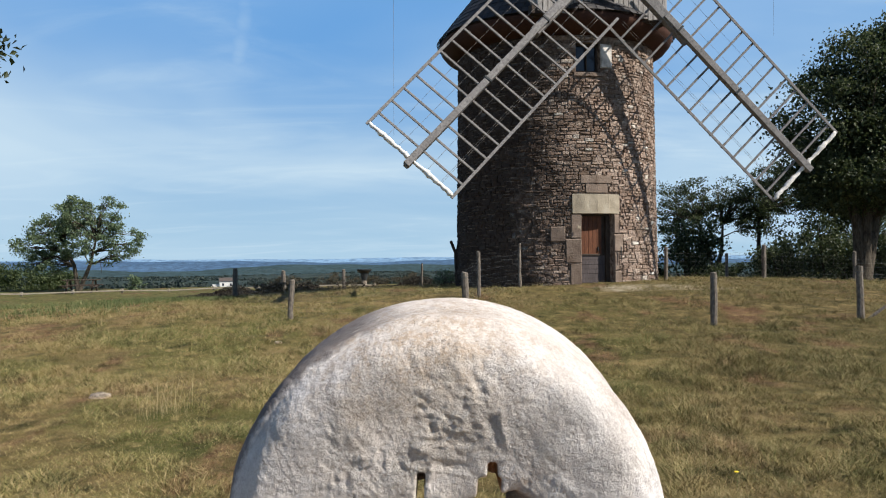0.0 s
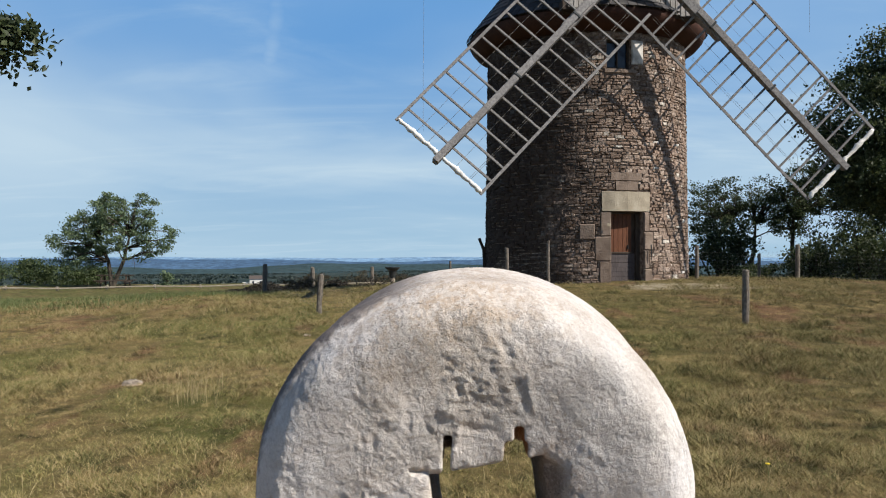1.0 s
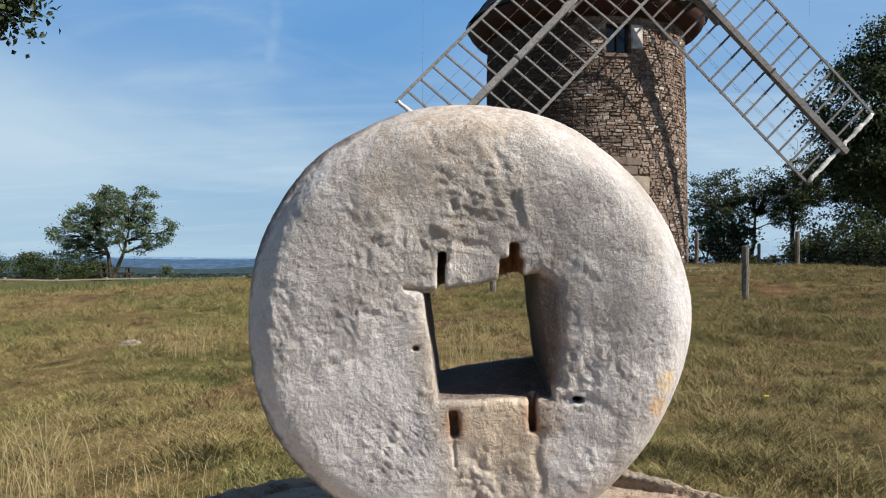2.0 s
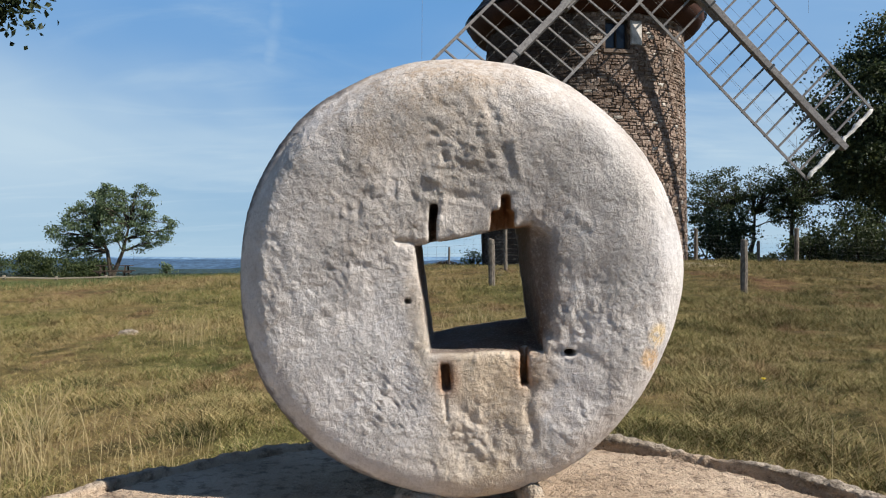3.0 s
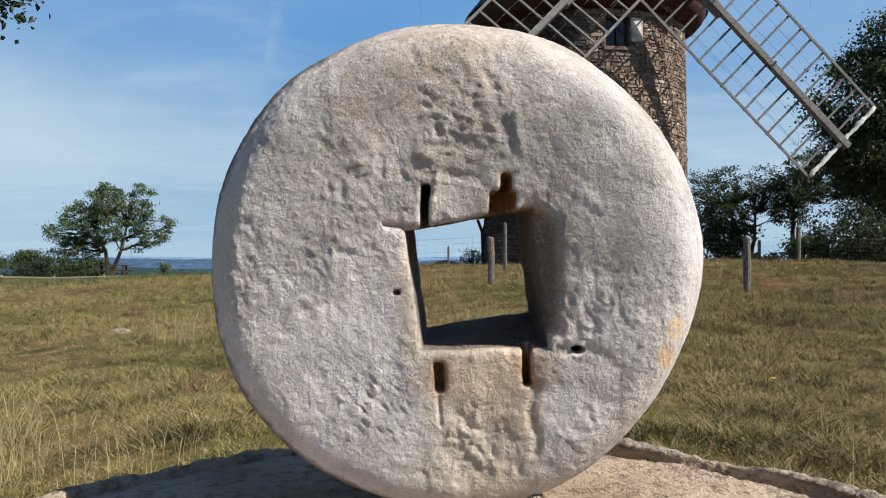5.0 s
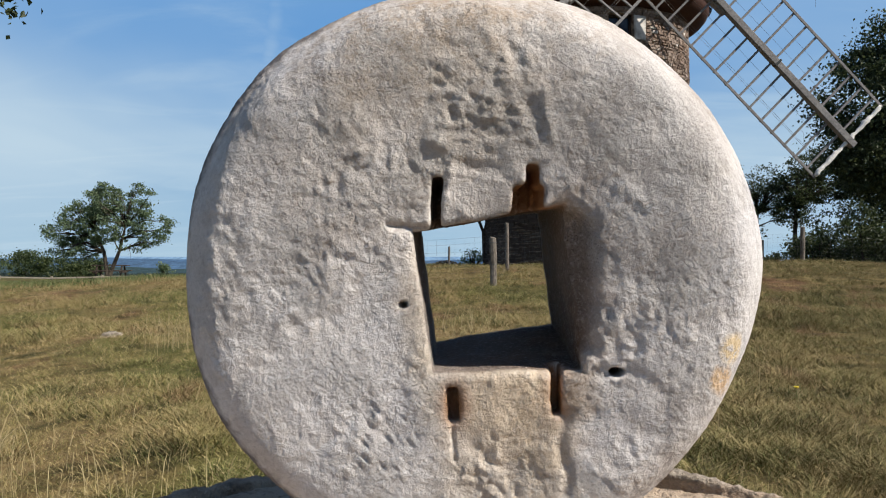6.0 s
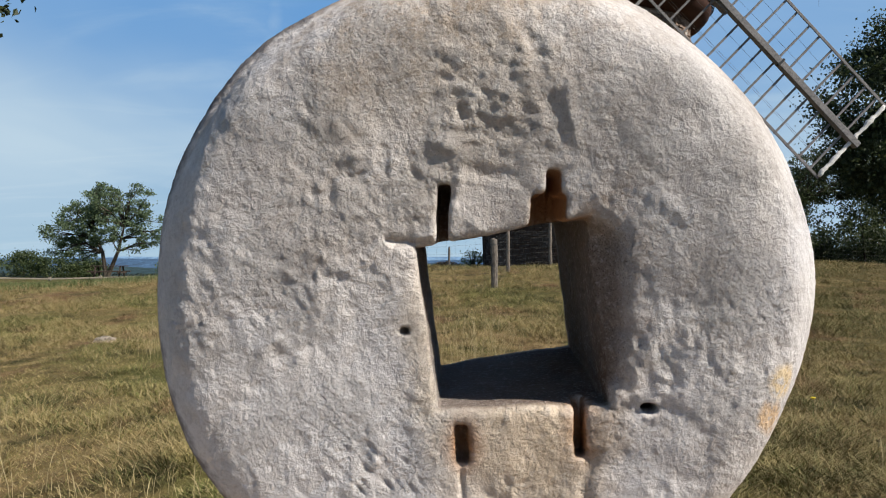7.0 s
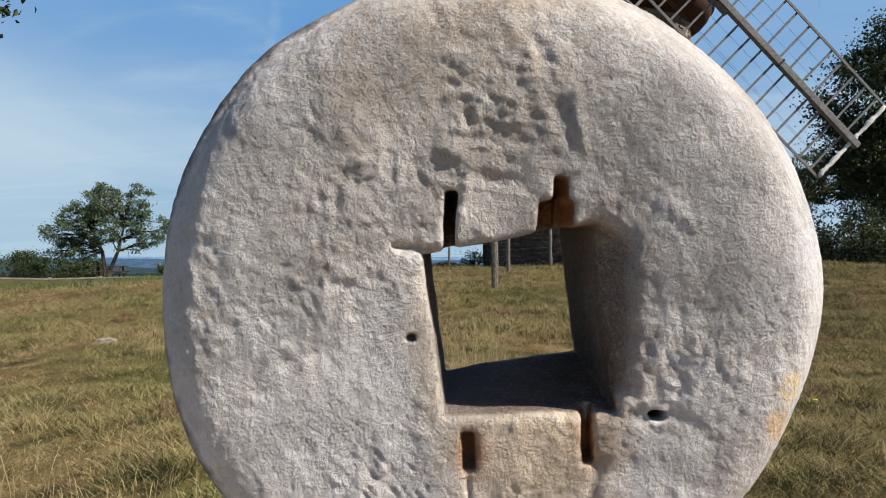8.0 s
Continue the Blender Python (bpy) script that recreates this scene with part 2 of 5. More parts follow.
    m.bump(m.math("MULTIPLY", mark, m.math("MULTIPLY", rough, patchy)), 0.0046, 1.0)
    m.bump(m.math("MULTIPLY", m.noise(52, 6, 0.72, 0.3), m.math("MULTIPLY", rough, m.range(m.noise(9, 3), 0.40, 0.60, 0.45, 1.0))), 0.0200, 1.0)
    m.bump(m.math("MULTIPLY", m.noise(98, 4, 0.65, 0.3), rough), 0.0078, 1.0)
    m.bump(m.math("MULTIPLY", m.noise(190, 3, 0.6), rough), 0.0034, 1.0)
    return m.m


def make_bed_mat():
    m = Mat("ochre_bed_stone", 0.9, 0.2)
    big, mid = m.noise(3.0, 4), m.noise(22, 6, 0.65)
    c = m.ramp(big, (0.3, (0.30, 0.225, 0.160)), (0.55, (0.46, 0.355, 0.26)), (0.75, (0.53, 0.43, 0.33)))
    c = m.mix(m.range(mid, 0.50, 0.64, 0, 0.8), c, (0.150, 0.108, 0.078))
    c = m.mix(m.range(m.noise(70, 4, 0.6), 0.56, 0.7, 0, 0.6), c, (0.50, 0.42, 0.33))
    h = m.xyz(m.obj, "Z")
    c = m.mix(m.range(h, 0.004, 0.02, 0, 0.9), c, m.ramp(m.noise(24, 6, 0.7), (0.38, (0.10, 0.083, 0.065)), (0.58, (0.40, 0.345, 0.28))))
    m.color(c)
    m.bump(m.noise(34, 4, 0.68), 0.022, 1.0).bump(m.noise(130, 2, 0.6), 0.007, 1.0)
    return m.m


def make_rubble_mat(name, own):
    """Weathered brown-grey tower rubble. own: True varies by object, False by loose piece."""
    m = Mat(name, 0.95, 0.15)
    r = m.rand() if own else m.island()
    c = m.ramp(r, (0.0, (0.200, 0.138, 0.104)), (0.4, (0.272, 0.197, 0.154)), (0.8, (0.335, 0.254, 0.205)), (0.965, (0.42, 0.338, 0.278)), (0.985, (0.60, 0.56, 0.50)), (1.0, (0.70, 0.66, 0.60)))
    n = m.noise(7, 5, 0.65, vec=m.pos)
    c = m.mix(m.range(n, 0.57, 0.70, 0, 0.5), c, (0.065, 0.050, 0.040))
    c = m.mix(m.range(m.noise(11, 5, 0.7, vec=m.pos), 0.64, 0.74, 0, 0.5), c, (0.36, 0.32, 0.27))
    c = m.mix(m.range(m.noise(28, 5, 0.7, vec=m.pos), 0.54, 0.66, 0, 0.4), c, m.mix(0.7, c, (0.03, 0.024, 0.018)))
    c = m.mix(m.range(m.noise(19, 5, 0.7, vec=m.pos), 0.65, 0.71, 0, 0.6), c, (0.46, 0.41, 0.35))
    c = m.mix(m.range(m.noise(0.55, 3, vec=m.pos), 0.42, 0.66, 0, 0.5), c, (0.075, 0.060, 0.047))
    c = m.mix(m.range(m.noise(2.4, 5, 0.6, vec=m.pos), 0.50, 0.68, 0, 0.55), c, (0.36, 0.30, 0.255))
    c = m.mix(m.range(m.noise(3.1, 5, 0.65, vec=m.pos, stretch=(1, 1, 0.6)), 0.52, 0.70, 0, 0.7), c, (0.060, 0.046, 0.038))
    c = m.mix(m.range(m.voronoi(3.2, vec=m.pos), 0.13, 0.07, 0, 0.8), c, (0.62, 0.58, 0.52))
    # shade on the wall's left side, painted in dark with a ragged edge
    shade_x = m.math("ADD", m.xyz(m.pos, "X"), m.math("ADD", m.range(m.noise(0.8, 6, 0.7, vec=m.pos), 0.25, 0.75, -1.5, 1.5), m.range(m.noise(9, 5, 0.7, vec=m.pos), 0.3, 0.7, -1.0, 1.0)))
    c = m.mix(m.range(shade_x, 4.8, 3.2, 0.0, 0.86), c, (0.042, 0.030, 0.025))
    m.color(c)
    m.bump(m.noise(15, 6, 0.7, vec=m.pos), 0.035, 1.0).bump(m.noise(60, 4, 0.6, vec=m.pos), 0.010, 1.0)
    return m.m


def make_mortar_mat():
    m = Mat("dark_mortar", 0.97, 0.1)
    n = m.noise(9, 5, 0.6, vec=m.pos)
    m.color(m.ramp(n, (0.40, (0.105, 0.074, 0.058)), (0.62, (0.30, 0.235, 0.190)))).bump(n, 0.03)
    return m.m


def make_dressed_mat():
    m = Mat("dressed_limestone", 0.9, 0.2)
    n, f = m.noise(3.5, 5, 0.6, vec=m.pos), m.noise(24, 5, 0.65, vec=m.pos)
    c = m.ramp(n, (0.3, (0.235, 0.20, 0.15)), (0.55, (0.34, 0.295, 0.225)), (0.75, (0.42, 0.375, 0.30)))
    c = m.mix(m.range(f, 0.58, 0.7, 0, 0.55), c, (0.20, 0.17, 0.13))
    m.color(c).bump(f, 0.012)
    return m.m


def make_jamb_mat():
    m = Mat("weathered_jamb_stone", 0.92, 0.15)
    n, f = m.noise(2.5, 5, 0.6, vec=m.pos), m.noise(20, 5, 0.65, vec=m.pos)
    c = m.ramp(n, (0.3, (0.13, 0.095, 0.074)), (0.55, (0.205, 0.158, 0.127)), (0.75, (0.30, 0.24, 0.196)))
    c = m.mix(m.range(f, 0.56, 0.7, 0, 0.6), c, (0.085, 0.068, 0.052))
    m.color(c).bump(f, 0.02)
    return m.m


def make_wood(name, dark, light, rough=0.8, grain=(1, 1, 12), streak=None, scale=9.0):
    """Weathered timber; the grain runs along the axis with the smallest stretch."""
    m = Mat(name, rough, 0.25)
    g = m.noise(scale, 6, 0.65, 0.3, stretch=grain)
    b = m.noise(1.7, 3)
    c = m.ramp(g, (0.32, dark), (0.68, light))
    c = m.mix(m.range(b, 0.4, 0.65, 0, 0.45), c, m.mix(0.55, c, streak or tuple(x * 0.6 for x in dark)))
    m.color(c).bump(g, 0.004, 0.8)
    return m.m


def make_slate_mat():
    m = Mat("dark_slate", 0.6, 0.4)
    r = m.island()
    c = m.ramp(r, (0.0, (0.016, 0.016, 0.020)), (0.6, (0.032, 0.031, 0.034)), (1.0, (0.055, 0.050, 0.050)))
    c = m.mix(m.range(m.noise(3, 4), 0.55, 0.7, 0, 0.5), c, (0.10, 0.085, 0.07))
    m.color(c).bump(m.noise(30, 4), 0.006)
    return m.m


def meadow_color(m):
    """Patchy late-summer turf: green, straw and bare earth."""
    p = m.pos
    a, b, c3 = m.noise(0.16, 4, 0.55, vec=p), m.noise(0.7, 5, 0.6, vec=p), m.noise(4.0, 5, 0.65, vec=p)
    g = m.ramp(b, (0.32, (0.070, 0.080, 0.024)), (0.52, (0.148, 0.138, 0.050)), (0.72, (0.24, 0.195, 0.090)))
    d = m.ramp(c3, (0.34, (0.125, 0.076, 0.042)), (0.55, (0.245, 0.172, 0.090)), (0.75, (0.37, 0.29, 0.165)))
    f = m.math("ADD", m.range(a, 0.36, 0.66, -0.1, 0.75), m.range(b, 0.36, 0.64, -0.32, 0.38), clamp=True)
    c = m.mix(f, g, d)
    lush = m.math("MULTIPLY", m.range(m.math("ADD", m.xyz(p, "Y"), m.range(m.noise(0.5, 4, vec=p), 0.3, 0.7, -4.0, 4.0)), 22, 26), m.range(m.xyz(p, "X"), -3.0, -7.0))
    c = m.mix(m.math("MULTIPLY", lush, 0.6), c, m.mix(m.range(c3, 0.4, 0.6), (0.060, 0.090, 0.026), (0.125, 0.150, 0.055)))
    dry = m.range(m.math("ADD", m.xyz(p, "X"), m.range(m.noise(0.25, 4, vec=p), 0.3, 0.7, -4.0, 4.0)), -0.5, 5.0, 0.0, 0.85)
    c = m.mix(dry, c, m.mix(m.range(c3, 0.4, 0.62), (0.088, 0.072, 0.029), (0.185, 0.148, 0.070)))
    bare = m.math("MULTIPLY", m.range(m.noise(0.85, 5, 0.6, vec=p, stretch=(1.0, 0.55, 1.0)), 0.56, 0.64), 0.85)
    c = m.mix(bare, c, m.ramp(c3, (0.35, (0.090, 0.045, 0.028)), (0.65, (0.23, 0.14, 0.085))))
    tuft = m.noise(2.6, 3, 0.6, vec=p)
    c = m.mix(m.range(m.noise(3.4, 4, 0.65, vec=p, stretch=(1.0, 0.7, 1.0)), 0.54, 0.66, 0, 0.7), c, (0.31, 0.245, 0.120))
    return m.mix(m.range(tuft, 0.52, 0.70, 0, 0.9), c, (0.036, 0.039, 0.013))


def make_ground_mat():
    m = Mat("dry_meadow_turf", 0.97, 0.1)
    p = m.pos
    c = meadow_color(m)
    c = m.mix(1.0, c, (0.74, 0.70, 0.66), "MULTIPLY")
    soil = m.math("MULTIPLY", m.range(m.noise(0.9, 4, 0.6, vec=p), 0.60, 0.70), m.range(m.noise(7, 4, vec=p), 0.42, 0.58))
    c = m.mix(m.math("MULTIPLY", soil, 0.75), c, (0.15, 0.088, 0.048))
    c = m.mix(m.range(m.noise(26, 4, 0.7, vec=p), 0.55, 0.72, 0, 0.55), c, (0.035, 0.034, 0.012))
    # pale trodden gravel before the mill's door
    v = m.n.new("ShaderNodeVectorMath")
    v.operation = "SUBTRACT"
    m.l.new(p, v.inputs[0])
    v.inputs[1].default_value = (6.6, 19.6, 1.0)
    s = m.n.new("ShaderNodeVectorMath")
    s.operation = "MULTIPLY"
    m.l.new(v.outputs[0], s.inputs[0])
    s.inputs[1].default_value = (0.50, 1.5, 0)
    ln = m.n.new("ShaderNodeVectorMath")
    ln.operation = "LENGTH"
    m.l.new(s.outputs[0], ln.inputs[0])
    gr = m.range(m.math("ADD", ln.outputs["Value"], m.range(m.noise(1.6, 4, vec=p), 0, 1, -0.7, 0.7)), 1.25, 0.75)
    c = m.mix(m.math("MULTIPLY", gr, 0.8), c, m.ramp(m.noise(9, 5, vec=p), (0.35, (0.19, 0.155, 0.10)), (0.65, (0.42, 0.37, 0.28))))
    # woods cover the slopes farther down
    far = m.range(m.xyz(p, "Y"), 62, 80)
    wood = m.ramp(m.noise(0.05, 6, 0.7, vec=p), (0.35, (0.016, 0.026, 0.025)), (0.55, (0.028, 0.042, 0.039)), (0.70, (0.048, 0.062, 0.050)))
    c = m.mix(far, c, wood)
    m.color(c)
    m.bump(m.noise(6, 5, 0.65, vec=p), 0.06, 0.8).bump(m.noise(32, 4, 0.7, vec=p), 0.03, 0.8)
    return m.m


def make_grass_mat():
    m = Mat("grass_blades", 0.8, 0.2)
    c = meadow_color(m)
    i = m.island()
    c = m.mix(1.0, c, (1.22, 1.22, 1.12), "MULTIPLY")
    c = m.mix(m.range(i, 0.0, 0.40, 0.8, 0.0), c, (0.085, 0.105, 0.030))
    c = m.mix(m.math("MULTIPLY", m.range(i, 0.55, 1.0, 0.0, 0.8), m.range(m.xyz(m.pos, "X"), -1.0, 3.0, 1.0, 0.6)), c, (0.40, 0.32, 0.17))
    m.color(c)
    m.set("Subsurface Weight", 0.0)
    return m.m


def make_straw_mat():
    m = Mat("dry_straw", 0.8, 0.2)
    m.color(m.ramp(m.island(), (0.0, (0.24, 0.19, 0.09)), (1.0, (0.46, 0.38, 0.22))))
    return m.m


def make_leaf_mat(name, a, b, c):
    m = Mat(name, 0.55, 0.35)
    col = m.ramp(m.island(), (0.0, a), (0.6, b), (1.0, c))
    col = m.mix(m.range(m.noise(0.9, 3, vec=m.pos), 0.4, 0.65, 0, 0.5), col, m.mix(0.6, col, a))
    m.color(col)
    tr = m.n.new("ShaderNodeBsdfTranslucent")
    m.l.new(col, tr.inputs["Color"])
    mx = m.n.new("ShaderNodeMixShader")
    mx.inputs[0].default_value = 0.42
    m.l.new(m.b.outputs[0], mx.inputs[1]), m.l.new(tr.outputs[0], mx.inputs[2])
    m.l.new(mx.outputs[0], m.n["Material Output"].inputs[0])
    return m.m


def make_bark_mat():
    m = Mat("oak_bark", 0.95, 0.1)
    n = m.noise(5, 6, 0.7, stretch=(3, 3, 0.7))
    m.color(m.ramp(n, (0.35, (0.028, 0.023, 0.018)), (0.68, (0.105, 0.090, 0.070)))).bump(n, 0.03)
    return m.m


def make_plain(name, col, rough=0.7, metal=0.0, vary=0.25, scale=8.0):
    m = Mat(name, rough, 0.3)
    n = m.noise(scale, 5, 0.6)
    m.color(m.mix(m.range(n, 0.4, 0.65, 0, 1), col, tuple(x * (1 - vary) for x in col)))
    m.set("Metallic", metal)
    m.bump(n, 0.002, 0.5)
    return m.m


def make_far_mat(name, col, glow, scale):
    """Hills so far off that the air in between colours them; the glow paints that haze."""
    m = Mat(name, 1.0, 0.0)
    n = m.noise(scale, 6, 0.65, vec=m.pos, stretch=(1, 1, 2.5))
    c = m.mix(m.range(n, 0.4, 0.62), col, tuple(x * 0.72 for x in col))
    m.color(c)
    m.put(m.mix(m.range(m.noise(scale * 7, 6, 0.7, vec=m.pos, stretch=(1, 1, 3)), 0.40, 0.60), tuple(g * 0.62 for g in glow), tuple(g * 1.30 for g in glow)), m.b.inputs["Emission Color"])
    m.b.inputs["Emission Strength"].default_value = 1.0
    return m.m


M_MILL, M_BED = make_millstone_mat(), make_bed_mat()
M_STONE, M_STONE_ALL, M_MORTAR, M_DRESSED = make_rubble_mat("tower_rubble_piece", True), make_rubble_mat("tower_rubble", False), make_mortar_mat(), make_dressed_mat()
M_JAMB = make_jamb_mat()
M_SAIL = make_wood("grey_sail_timber", (0.105, 0.100, 0.099), (0.265, 0.253, 0.247), grain=(2, 2, 2))
M_POST = make_wood("weathered_post_wood", (0.045, 0.036, 0.029), (0.23, 0.20, 0.168), grain=(4, 4, 1.2))
M_BOARD = make_wood("silvered_cap_boards", (0.16, 0.15, 0.145), (0.38, 0.365, 0.35), grain=(5, 5, 0.5))
M_DOOR_UP = make_wood("red_brown_door_wood", (0.055, 0.020, 0.010), (0.175, 0.066, 0.030), 0.6, grain=(9, 9, 0.5))
M_DOOR_LOW = make_wood("faded_grey_door_wood", (0.045, 0.037, 0.038), (0.10, 0.084, 0.084), 0.75, grain=(9, 9, 0.5))
M_DARK_WOOD = make_wood("dark_oak_frame", (0.022, 0.016, 0.012), (0.075, 0.055, 0.042), grain=(4, 4, 0.6))
M_SOFFIT = make_wood("rust_brown_soffit", (0.026, 0.011, 0.007), (0.080, 0.032, 0.019), grain=(3, 3, 3))
M_SLATE = make_slate_mat()
M_CLOTH = make_plain("rolled_white_canvas", (0.74, 0.72, 0.68), 0.9, 0, 0.3, 14)
M_ROPE = make_plain("grey_rope", (0.22, 0.205, 0.19), 0.9)
M_WIRE = make_plain("galvanised_wire", (0.13, 0.13, 0.13), 0.6, 0.6)
M_GROUND, M_GRASS, M_STRAW = make_ground_mat(), make_grass_mat(), make_straw_mat()
M_OAK = make_leaf_mat("oak_leaves", (0.022, 0.034, 0.015), (0.048, 0.068, 0.027), (0.105, 0.125, 0.050))
M_LIGHT_LEAF = make_leaf_mat("pale_ash_leaves", (0.068, 0.105, 0.055), (0.130, 0.180, 0.092), (0.215, 0.275, 0.150))
M_WOODS = make_leaf_mat("far_wood_leaves", (0.036, 0.056, 0.022), (0.062, 0.092, 0.034), (0.120, 0.145, 0.056))
M_LUSH = make_leaf_mat("lush_grass", (0.080, 0.108, 0.036), (0.125, 0.155, 0.055), (0.21, 0.235, 0.10))
M_BRACKEN = make_leaf_mat("brown_bracken", (0.042, 0.034, 0.022), (0.075, 0.062, 0.036), (0.13, 0.11, 0.06))
# the blue in these leaf colours paints in the haze of distance
M_VALLEY = make_leaf_mat("valley_wood_leaves", (0.020, 0.034, 0.034), (0.036, 0.055, 0.050), (0.075, 0.098, 0.070))
M_BARK = make_bark_mat()
M_METAL = make_plain("dark_enamel_metal", (0.030, 0.034, 0.036), 0.5)
M_WHITEWALL = make_plain("white_house_render", (0.74, 0.72, 0.68), 0.9)
M_ROOFTILE = make_plain("brown_roof_tiles", (0.085, 0.070, 0.064), 0.9)
M_PLASTER = make_plain("worn_white_plaster", (0.60, 0.57, 0.53), 0.9, 0, 0.5, 5)
M_GLASS = make_plain("dark_blue_glass", (0.030, 0.040, 0.062), 0.08, 0, 0.2)


# ---------------------------------------------------------------- building helpers
def mesh_ob(name, verts, faces, mat, parent=None, label="", smooth=False):
    me = bpy.data.meshes.new(name)
    me.from_pydata(verts if isinstance(verts, list) else np.asarray(verts).tolist(), [], faces if isinstance(faces, list) else np.asarray(faces).tolist())
    me.materials.append(mat)
    if smooth:
        me.polygons.foreach_set("use_smooth", [True] * len(me.polygons))
    me.update()
    ob = new(name, me)
    ob.parent = parent
    if label:
        tagged(ob, label)
    return ob


def part(name, bm, mat, parent=None, label="", smooth=False):
    me = bpy.data.meshes.new(name)
    bm.to_mesh(me)
    bm.free()
    me.materials.append(mat)
    if smooth:
        me.polygons.foreach_set("use_smooth", [True] * len(me.polygons))
    ob = new(name, me)
    ob.parent = parent
    if label:
        tagged(ob, label)
    return ob


def thing(name, label, category, m=None, group="", kind=""):
    ob = new(name)
    if m is not None:
        ob.matrix_basis = m
    return tagged(ob, label, category, group, kind)


def box_bm(sx, sy, sz, bevel=0.0, m=None, jitter=0.0, rng=None, segs=1):
    bm = bmesh.new()
    bmesh.ops.create_cube(bm, size=1.0, matrix=Matrix.Diagonal((sx, sy, sz, 1)))
    if bevel:
        bmesh.ops.bevel(bm, geom=list(bm.edges), offset=bevel, segments=segs, affect="EDGES", profile=0.6)
    if jitter and rng:
        for v in bm.verts:
            v.co += Vector((rng.uniform(-1, 1), rng.uniform(-1, 1), rng.uniform(-1, 1))) * jitter
    if m is not None:
        bm.transform(m)
    return bm


def bar_bm(a, b, w, h, bevel=0.006, side=None):
    """A bevelled timber from a to b, w wide along side, h thick."""
    a, b = Vector(a), Vector(b)
    z = (b - a).normalized()
    x = Vector(side) if side is not None else Vector((0, 0, 1)).cross(z)
    if x.length < 1e-4:
        x = Vector((1, 0, 0))
    x = (x - z * x.dot(z)).normalized()
    y = z.cross(x)
    m = Matrix((x, y, z)).transposed().to_4x4()
    m.translation = (a + b) / 2
    return box_bm(w, h, (b - a).length, bevel, m)


def tube_data(points, radii, sides=6, cap=True):
    """Vertices and faces of a tapered tube along points."""
    pts = [Vector(p) for p in points]
    verts, faces = [], []
    ref = Vector((0.31, 0.17, 0.93))
    for i, p in enumerate(pts):
        d = (pts[min(i + 1, len(pts) - 1)] - pts[max(i - 1, 0)]).normalized()
        u = d.cross(ref)
        u = u.normalized() if u.length > 1e-3 else Vector((1, 0, 0))
        v = d.cross(u)
        for k in range(sides):
            a = 2 * math.pi * k / sides
            verts.append(p + (u * math.cos(a) + v * math.sin(a)) * radii[i])
    for i in range(len(pts) - 1):
        for k in range(sides):
            k2 = (k + 1) % sides
            faces.append((i * sides + k, i * sides + k2, (i + 1) * sides + k2, (i + 1) * sides + k))
    if cap:
        faces.append(tuple(range(sides - 1, -1, -1)))
        faces.append(tuple((len(pts) - 1) * sides + k for k in range(sides)))
    return [tuple(v) for v in verts], faces


def merge(parts):
    verts, faces = [], []
    for v, f in parts:
        o = len(verts)
        verts += v
        faces += [tuple(i + o for i in q) for q in f]
    return verts, faces


def lathe(profile, n=96, a0=0.0, a1=2 * math.pi):
    """A surface of revolution about z. Angles run from -y towards +x."""
    full = abs(a1 - a0 - 2 * math.pi) < 1e-6
    cols = n if full else n + 1
    verts = [(r * math.sin(a0 + (a1 - a0) * k / n), -r * math.cos(a0 + (a1 - a0) * k / n), z) for k in range(cols) for r, z in profile]
    m = len(profile)
    faces = []
    for k in range(n):
        k2 = (k + 1) % cols
        for j in range(m - 1):
            faces.append((k * m + j, k2 * m + j, k2 * m + j + 1, k * m + j + 1))
    return verts, faces


def surface_nets(f, lo, h):
    """A quad mesh of the zero level of the field f (negative inside), sampled every h from lo."""
    inside = f < 0
    corner = [(i, j, k) for i in (0, 1) for j in (0, 1) for k in (0, 1)]
    nx, ny, nz = (s - 1 for s in f.shape)
    count = sum(inside[i:i + nx, j:j + ny, k:k + nz].astype(np.int8) for i, j, k in corner)
    cells = np.argwhere((count > 0) & (count < 8))
    val = {c: f[cells[:, 0] + c[0], cells[:, 1] + c[1], cells[:, 2] + c[2]] for c in corner}
    total, hits = np.zeros((len(cells), 3)), np.zeros(len(cells))
    for a in corner:
        for axis in range(3):
            if a[axis]:
                continue
            b = tuple(1 if n == axis else a[n] for n in range(3))
            va, vb = val[a], val[b]
            cut = (va < 0) != (vb < 0)
            t = np.where(cut, va / np.where(cut, va - vb, 1), 0)
            p = np.tile(np.array(a, float), (len(cells), 1))
            p[:, axis] += t
            total += p * cut[:, None]
            hits += cut
    verts = (cells + total / hits[:, None]) * h + np.array(lo)
    index = np.full((nx, ny, nz), -1, np.int64)
    index[cells[:, 0], cells[:, 1], cells[:, 2]] = np.arange(len(cells))
    faces = []
    for axis in range(3):
        u, v = (axis + 1) % 3, (axis + 2) % 3
        a = np.moveaxis(inside, axis, 0)
        flips = np.argwhere(a[:-1] != a[1:])
        e = np.zeros((len(flips), 3), int)
        order = [axis] + [n for n in range(3) if n != axis]
        for n, ax in enumerate(order):
            e[:, ax] = flips[:, n]
        e = e[(e[:, u] > 0) & (e[:, v] > 0) & (e[:, u] < f.shape[u] - 1) & (e[:, v] < f.shape[v] - 1)]
        s = inside[e[:, 0], e[:, 1], e[:, 2]]
        quad = []
        for du, dv in ((0, 0), (-1, 0), (-1, -1), (0, -1)):
            c = e.copy()
            c[:, u] += du
            c[:, v] += dv
            quad.append(index[c[:, 0], c[:, 1], c[:, 2]])
        q = np.stack(quad, 1)
        q[~s] = q[~s][:, ::-1]
        faces.append(q)
    return verts, np.concatenate(faces)


